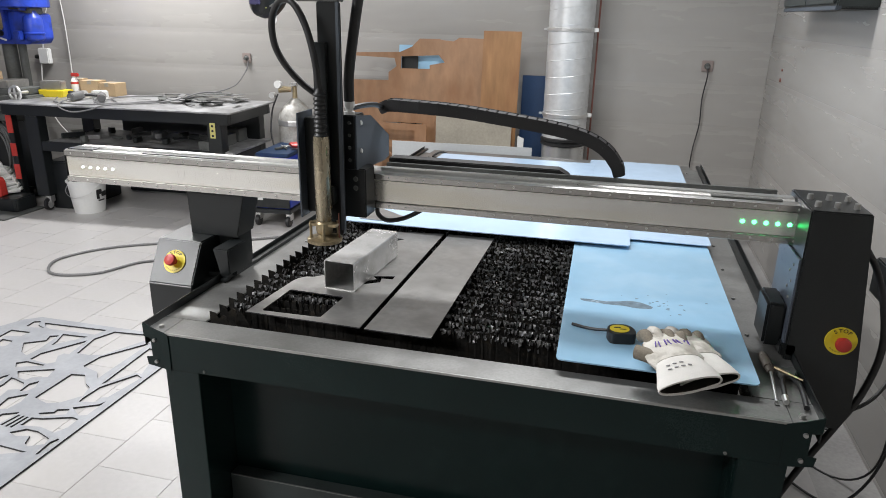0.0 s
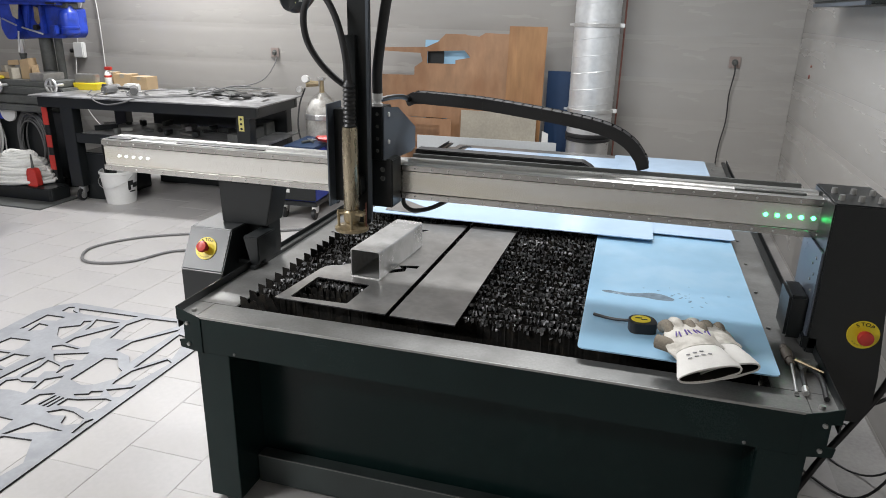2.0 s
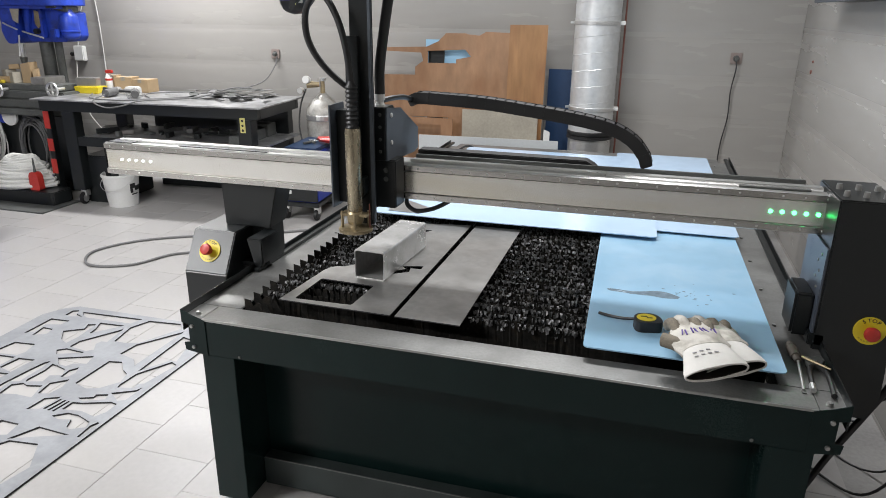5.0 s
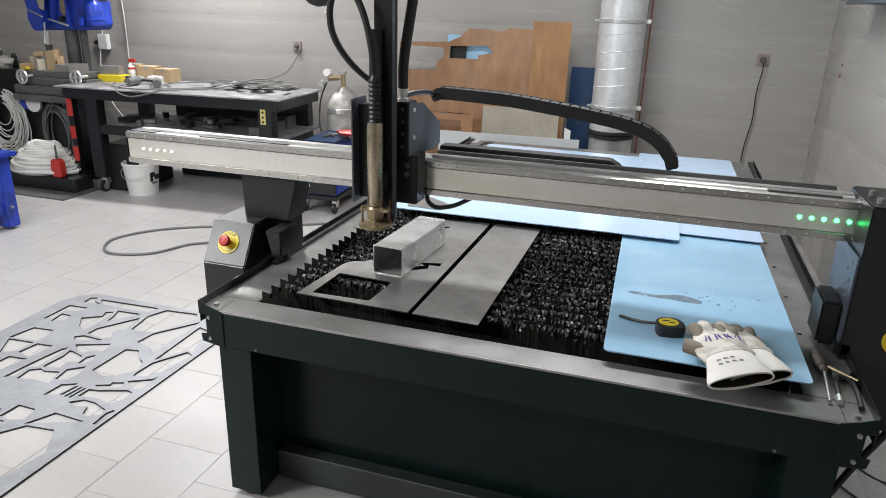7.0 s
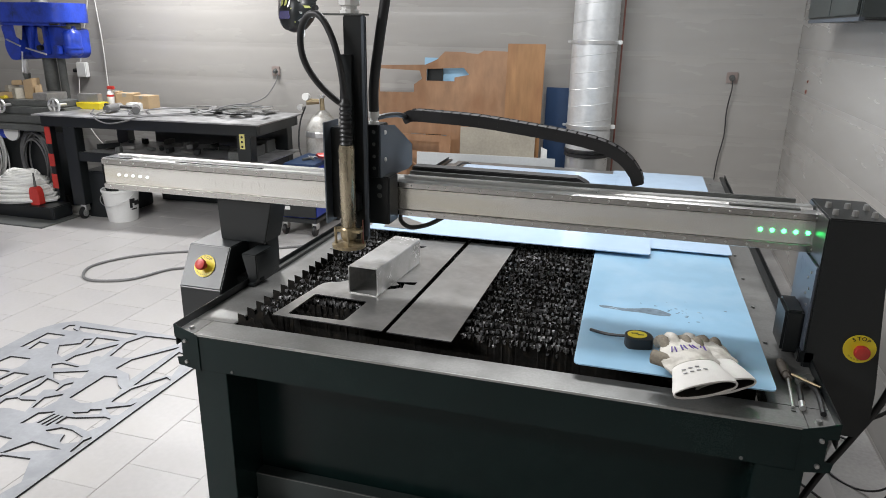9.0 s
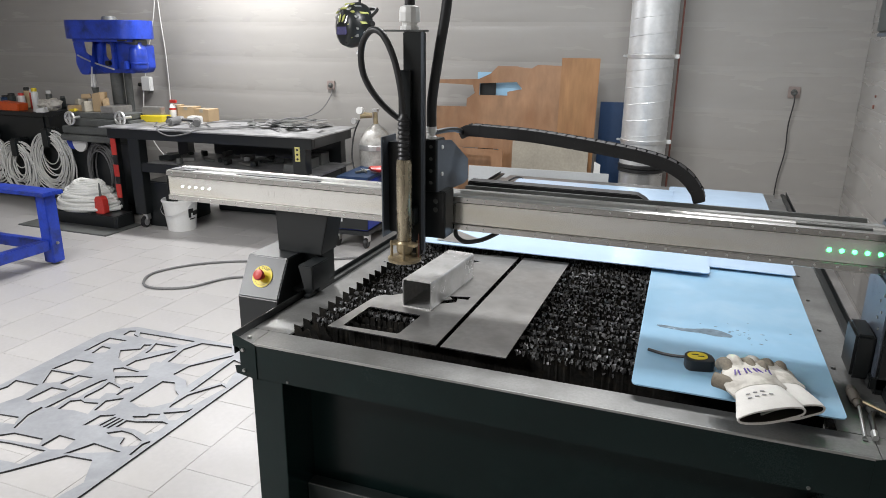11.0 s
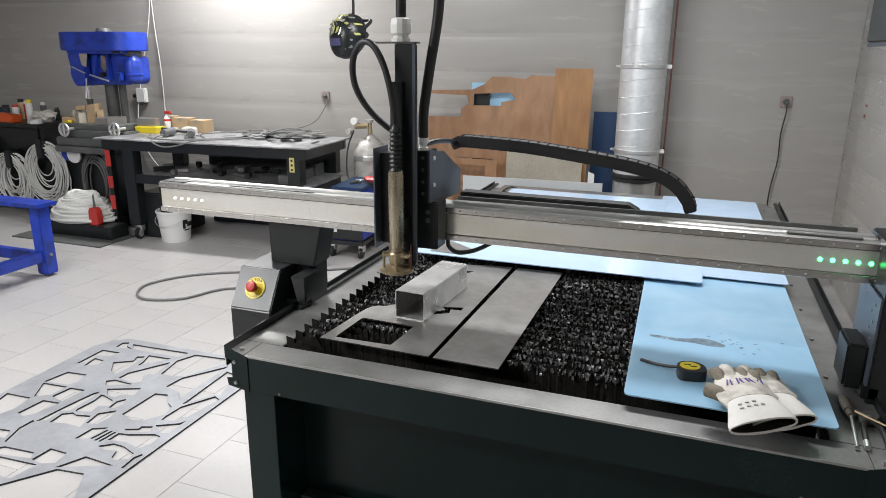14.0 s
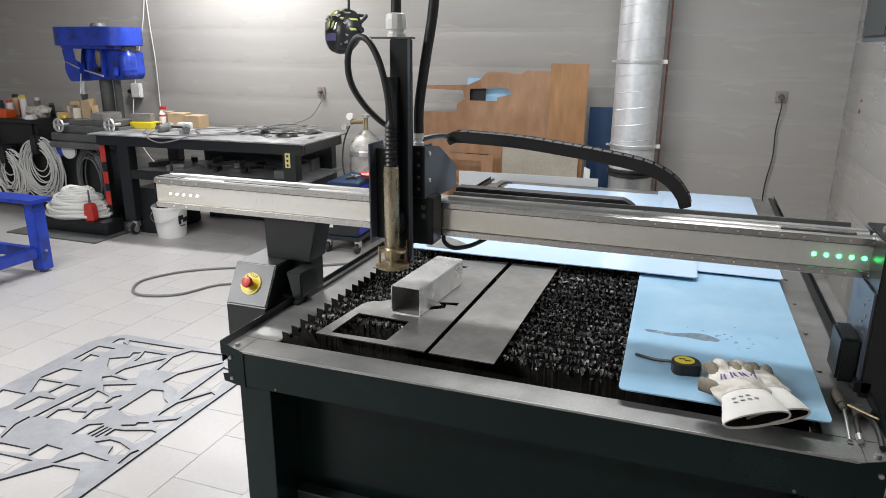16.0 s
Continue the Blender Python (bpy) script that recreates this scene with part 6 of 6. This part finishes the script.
    part("brace", rod((-0.16, 0.0, 0.60), (0.07, 0.012, 0.45), 0.008, n=8), M_WOOD, fr, local=True)
    b = turned(plate([(0.50, 0), (0.72, 0), (0.72, 1.20), (0.50, 1.20)], [], -0.006, 0.006), pose(0, 0, 0, 90, 0, 0))
    solo("dark_blue_panel", lean(b, 0, 4.10, -3.0), M_DBLUE, "dark blue panel leaning on the wall", "panel", "leaning sheets")
    b = turned(plate([(0.52, 0), (0.57, 0), (0.57, 0.72), (0.52, 0.74)], [], -0.004, 0.004), pose(0, 0, 0, 90, 0, 0))
    solo("white_strip", lean(b, 0, 3.86, -3.0), M_WHITEP, "narrow white strip leaning by the duct", "strip", "leaning sheets")
    b = turned(plate([(-0.36, 0), (0.71, 0), (0.71, 0.752), (-0.36, 0.742)], [], -0.004, 0.004), pose(0, 0, 0, 90, 0, 0))
    solo("grey_panel", lean(b, 0, 3.31, -1.0), M_PALE, "pale grey panel standing behind the cutting table", "panel", "leaning sheets")
    solo("bent_handle", hose([(0.06, 2.96, T + 0.007), (0.10, 2.98, T + 0.03), (0.14, 2.99, T + 0.03), (0.17, 3.0, T + 0.007)], 0.007, 8, 5), M_RUBBER, "black bent handle on the table rim", "handle", smooth=True)


M_PALE = mat("pale_grey_panel", (0.50, 0.52, 0.53), 0.4, scale=2, dark=0.9, light=1.06)


def duct():
    x, y, r = 0.885, 3.92, 0.172
    d = thing("ventilation_duct", x, y, 0, "galvanised spiral ventilation duct rising to the ceiling", "duct")
    part("pipe", lathe([(r, 0.74), (r, CEIL - 0.001)], x, y, 40), M_GALV, d, smooth=True)
    pts = [(x + (r + 0.001) * math.cos(a * math.pi / 8), y + (r + 0.001) * math.sin(a * math.pi / 8), 0.76 + a * 0.125 / 16) for a in range(0, 290)]
    part("spiral_seam", hose(pts, 0.0035, 5, 1), M_GALV, d, smooth=True)
    part("collar", lathe([(r - 0.004, 0.69), (r + 0.008, 0.695), (r + 0.008, 0.712), (r - 0.002, 0.717), (r - 0.002, 0.724), (r + 0.008, 0.729), (r + 0.008, 0.748), (r + 0.001, 0.755)], x, y, 40), M_RUBBER, d, "black rubber collar")
    part("lower_pipe", lathe([(r - 0.004, 0.0), (r - 0.004, 0.69)], x, y, 40), M_STEELL, d, "bright lower pipe", smooth=True)
    for z in (0.93, 1.57, 2.2):
        b = part("clamp_band", lathe([(r + 0.003, z - 0.014), (r + 0.008, z - 0.012), (r + 0.008, z + 0.012), (r + 0.003, z + 0.014)], x, y, 40), M_STEELL, d, "steel clamp band")
        part("clamp_lug", box(x + r, x + r + 0.035, y - 0.02, y + 0.02, z - 0.015, z + 0.015, 0.003), M_WHITEP, b)
        part("clamp_lug", box(x - r - 0.035, x - r, y - 0.015, y + 0.015, z - 0.008, z + 0.008, 0.003), M_STEELL, b)
    solo("red_pipe", rod((1.085, 4.03, 0.0), (1.085, 4.03, CEIL - 0.001), 0.007, n=10), M_PIPE, "thin copper-red pipe beside the duct", "pipe", smooth=True)


# ---- on the walls ----
def socket(x, y, z, facing, label):
    s = thing("wall_socket", x, y, z, label, "wall socket", "wall sockets", facing)
    part("plate", box(-0.043, 0.043, -0.012, 0, -0.043, 0.043, 0.004), M_SOCK, s, local=True)
    part("well", rod((0, -0.0121, 0), (0, -0.0135, 0), 0.024, n=20), M_GREY, s, local=True)
    return s


def wall_things():
    s = socket(1.937, Y1, 1.315, 0, "pinkish grey wall socket with plug and lead")
    part("plug", rod((0, -0.0135, -0.002), (0, -0.05, -0.006), 0.019, 0.014, 14), M_GREY, s, local=True)
    part("lead", hose([(0, -0.045, -0.01), (0.005, -0.05, -0.08), (-0.01, -0.03, -0.25), (-0.005, -0.03, -0.45), (-0.03, -0.03, -0.65), (-0.035, -0.03, -0.82), (-0.02, -0.03, -1.0), (-0.02, -0.03, -1.29)], 0.0048, 7, 6), M_RUBBER, s, "twisted dark lead", local=True)
    s = socket(-2.075, Y1, 1.25, 0, "pinkish grey wall socket with plug")
    part("plug", rod((0, -0.0135, 0), (0, -0.045, -0.006), 0.019, 0.014, 14), M_GREY, s, local=True)
    for y, z, r in ((3.72, 1.335, 0.010), (3.735, 1.265, 0.016)):
        solo("wall_fixing", rod((X1 + 0.004, y, z), (X1 - 0.008, y, z), r, r * 0.7, 10), M_PIPE, "rusted fixing stub in the painted wall", "wall fixing", "wall fixings")
    w = thing("switch_box", -4.29, Y1, 1.20, "white plastic switch box on the wall", "switch box")
    part("case", box(-0.06, 0.06, -0.055, 0, -0.075, 0.075, 0.008), M_WHITEP, w, local=True)
    part("side_knob", rod((-0.06, -0.03, -0.01), (-0.11, -0.03, -0.01), 0.02, n=12), M_INK, w, local=True)
    for pts in ([(-3.97, 4.22, 3.1), (-4.04, 4.21, 2.2), (-4.13, 4.20, 1.75), (-4.25, 4.20, 1.45), (-4.29, 4.21, 1.28)], [(-4.05, 4.22, 3.1), (-4.03, 4.22, 2.0), (-4.0, 4.22, 1.5), (-4.0, 4.22, 1.0), (-4.0, 4.22, 0.8)], [(-4.34, 4.21, 1.12), (-4.35, 4.2, 0.9), (-4.27, 4.2, 0.6), (-4.1, 4.2, 0.4)]):
        solo("wall_cable", hose(pts, 0.0055, 7, 6), M_WCABLE, "white cable running down the wall", "cable", "wall cables", smooth=True)
    # welding mask on a cord
    m = thing("welding_mask", -0.93, 2.6, 1.63, "black and yellow-green welding mask hanging on a cord", "welding mask", "", -22)
    shell = loft([oval(y_, w_, h_, z_, 24) for y_, w_, h_, z_ in ((-0.13, 0.05, 0.07, 0.10), (-0.11, 0.09, 0.115, 0.115), (-0.06, 0.115, 0.14, 0.125), (0.0, 0.12, 0.145, 0.135), (0.05, 0.105, 0.12, 0.15))])
    part("shell", shell, M_BLACK, m, "glossy black shell", smooth=True, local=True)
    part("visor", turned(box(-0.05, 0.05, -0.006, 0.006, -0.032, 0.032, 0.004), pose(0, -0.128, 0.10, -12, 0, 0)), M_GLASS, m, "dark violet visor", local=True)
    # each flash lies on the shell: angle round the crown, distance back, length, width, slant
    flashes = ((8, -0.098, 0.046, 0.016, 6, 0), (26, -0.092, 0.052, 0.015, 16, 1), (46, -0.085, 0.05, 0.017, 24, 0), (66, -0.07, 0.06, 0.014, 10, 1), (58, -0.02, 0.07, 0.016, -8, 0), (84, -0.04, 0.055, 0.018, -14, 0), (100, -0.075, 0.04, 0.015, 8, 1), (32, -0.04, 0.05, 0.013, -20, 1), (108, -0.02, 0.05, 0.013, -20, 1), (14, -0.05, 0.045, 0.012, 12, 0))
    for sx in (-1, 1):
        for ang, yy, ln, wd, slant, kind_ in flashes:
            k = math.sqrt(max(0.15, 1 - ((yy + 0.01) / 0.135) ** 2))
            p = Vector((sx * 0.119 * k * math.sin(radians(ang)), yy, 0.13 + 0.144 * k * math.cos(radians(ang))))
            tip = 42 * (1 - k) / 0.55 * 0.9
            part("flash_stripe", turned(prism([(-wd / 2, -ln / 2), (wd / 2, -ln / 2 + wd * 0.6), (wd * 0.35, ln / 2), (-wd * 0.3, ln / 2 - wd * 0.5)], "z", -0.007, 0.004, 0.001), pose(*p, tip * math.cos(radians(ang)), sx * ang, sx * slant)), M_STEELL if kind_ else M_LIME, m, "silver flash" if kind_ else "pale yellow-green flash", local=True)
    for sx in (-1, 1):
        part("grey_panel", turned(box(-0.02, 0.02, -0.004, 0.004, -0.045, 0.035, 0.003), pose(sx * 0.085, -0.085, 0.10, -4, 0, sx * 48)), M_STEEL, m, "pale grey cheek panel", local=True)
        part("ratchet_knob", rod((sx * 0.115, 0.02, 0.14), (sx * 0.14, 0.02, 0.14), 0.022, 0.018, 14), M_RUBBER, m, local=True)
    for sx in (-1, 1):
        for x, y, z, ln, wd, lean_, metal_ in ((0.018, -0.126, 0.172, 0.052, 0.014, 8, 0), (0.040, -0.119, 0.165, 0.06, 0.012, 14, 1), (0.062, -0.108, 0.155, 0.066, 0.015, 18, 0), (0.084, -0.09, 0.135, 0.06, 0.012, 10, 1), (0.07, -0.103, 0.065, 0.04, 0.012, -16, 0)):
            part("front_flash", turned(prism([(-wd / 2, -ln / 2), (wd / 2, -ln / 2 + wd), (wd / 2, ln / 2), (-wd / 2, ln / 2 - wd)], "y", -0.006, 0.006, 0.001), pose(sx * x, y, z, -14, sx * lean_, sx * x * 520)), M_STEELL if metal_ else M_LIME, m, "silver flash" if metal_ else "pale yellow-green flash", local=True)
    part("chin_guard", turned(box(-0.04, 0.04, -0.01, 0.02, -0.02, 0.015, 0.008), pose(0, -0.115, 0.03, 18, 0, 0)), M_RUBBER, m, local=True)
    part("head_band", hose([(-0.10, 0.03, 0.18), (-0.07, 0.12, 0.23), (0.0, 0.15, 0.24), (0.07, 0.12, 0.23), (0.10, 0.03, 0.18)], 0.012, 8), M_RUBBER, m, local=True)
    part("cord", hose([(0, 0.03, 0.27), (0.0, 0.03, 0.4), (-0.01, 0.02, 0.8), (0.0, 0.02, CEIL - 1.63)], 0.009, 7), M_RUBBER, m, local=True)
    part("ear_ties", hose([(0.06, -0.03, 0.02), (0.08, -0.04, -0.03), (0.05, -0.05, -0.05), (0.09, -0.05, 0.0)], 0.005, 6), M_WHITEP, m, local=True)
    # wall cabinet
    c = thing("wall_cabinet", 2.29, 2.5, 1.715, "dark grey-green steel wall cabinet with black underside", "wall cabinet")
    part("body", box(2.205, X1, 1.95, 3.08, 1.722, 2.40, 0.006), M_GREEN, c)
    part("underside", box(2.225, X1 - 0.002, 1.97, 3.06, 1.715, 1.7215), M_BLACK, c, "black underside panel")
    part("bottom_lip", box(2.2, 2.2245, 1.948, 3.082, 1.712, 1.7315, 0.002), M_SLATE, c)
    part("door", box(2.192, 2.2045, 1.97, 2.505, 1.74, 2.38, 0.003), M_GREEN, c)
    part("door", box(2.192, 2.2045, 2.515, 3.06, 1.74, 2.38, 0.003), M_GREEN, c)


M_LIME = mat("yellow_green_flash", (0.50, 0.52, 0.16), 0.5)

hand_tools()
nest_remnant()
floor_cable()
side_cables()
workbench()
bucket()
drill_press()
dark_bench()
left_clutter()
blue_trestle()
welder()
leaning_sheets()
duct()
wall_things()


# ---- floor tiles and wall blocks ----
def floor_tiles():
    P, gap = 0.332, 0.0015
    me_b = box(-P / 2 + gap / 2, P / 2 - gap / 2, -P / 2 + gap / 2, P / 2 - gap / 2, -0.006, 0.0, 0.0012)
    me = bpy.data.meshes.new("tile")
    bmesh.ops.recalc_face_normals(me_b, faces=me_b.faces[:])
    me_b.to_mesh(me), me_b.free()
    me.materials.append(M_TILE)
    floor = bpy.data.objects["floor"]
    rest = bmesh.new()
    made = 0
    nx0, nx1 = math.floor((X0 + 0.5) / P), math.ceil((X1 + 0.5) / P)
    for i in range(nx0, nx1):
        cx = -0.502 + P * (i + 0.5)
        if cx - P / 2 < X0 - 0.1 or cx + P / 2 > X1 + 0.1:
            continue
        shift = 0.0 if i % 2 else P / 2
        for j in range(-22, 15):
            cy = 0.002 + shift + P * (j + 0.5)
            if cy - P / 2 < Y0 - 0.1 or cy + P / 2 > Y1 + 0.1:
                continue
            near = (-4.2 < cx < -0.2 and -1.0 < cy < 3.6 or cx > 1.7 and 0.0 < cy < 2.2) and made < 300
            if near:
                ob = new("tile", me)
                ob.parent = floor
                ob.location = (cx, cy, 0)
                made += 1
            else:
                h = P / 2 - gap / 2
                vs = [rest.verts.new((cx + a * h, cy + b * h, 0)) for a, b in ((-1, -1), (1, -1), (1, 1), (-1, 1))]
                lo = [rest.verts.new((v.co.x, v.co.y, -0.006)) for v in vs]
                rest.faces.new(vs)
                for k in range(4):
                    rest.faces.new((vs[k], vs[(k + 1) % 4], lo[(k + 1) % 4], lo[k]))
    part("tile_field", rest, M_TILE, floor, kind="stuff")


def wall_blocks():
    def mesh_for(name, w, h, axis):
        # a course with a softly bowed face and worn joint edges
        prof = [(0.0125, -h / 2)] + [(0.0016 * abs(2 * k / 8 - 1) ** 2.2 + (0.0022 if k in (0, 8) else 0.0), h * (k / 8 - 0.5)) for k in range(9)] + [(0.0125, h / 2)]
        b = bmesh.new()
        ends = [[b.verts.new((e, d, z) if axis == "y" else (d, e, z)) for d, z in prof] for e in (-w / 2, w / 2)]
        for k in range(len(prof) - 1):
            b.faces.new((ends[0][k], ends[0][k + 1], ends[1][k + 1], ends[1][k]))
        b.faces.new(ends[0]), b.faces.new(ends[1])
        me = bpy.data.meshes.new(name)
        bmesh.ops.recalc_face_normals(b, faces=b.faces[:])
        b.to_mesh(me), b.free()
        for p in me.polygons:
            p.use_smooth = True
        me.set_sharp_from_angle(angle=radians(30))
        me.materials.append(M_BLOCK)
        return me
    for wall, axis, at, a0, a1, course, phase in (("wall_north", "y", Y1, X0, X1, 0.326, 0.178), ("wall_east", "x", X1, Y0, Y1, 0.309, 0.293)):
        par = bpy.data.objects[wall]
        z = phase - course
        row = 0
        cache = {}
        while z < CEIL:
            z0, z1 = max(z, 0.0), min(z + course, CEIL - 0.002)
            L = 11.5
            s = a0 - 0.1
            while s < a1:
                s0, s1 = max(s, a0), min(s + L, a1)
                if s1 - s0 > 0.05 and z1 - z0 > 0.03:
                    w, h = round(s1 - s0 - 0.0004, 4), round(z1 - z0 - (0.0012 if axis == "y" else 0.004), 4)
                    if (w, h) not in cache:
                        cache[w, h] = mesh_for("block", w, h, axis)
                    ob = new("block", cache[w, h])
                    ob.parent = par
                    c, m = (s0 + s1) / 2, (z0 + z1) / 2
                    ob.location = (c, at + 0.0, m) if axis == "y" else (at, c, m)
                s += L
            z += course
            row += 1


M_BLOCK = mat("painted_block", (0.37, 0.355, 0.335), 0.27, scale=0.8, fine=6, bump=0.004, dark=0.92, light=1.06, obrand=0.02, stain=(0.352, 0.338, 0.318), stain_amount=0.15, stretch=(0.35, 0.35, 2.2), rvar=0.03)
wall_blocks()
floor_tiles()
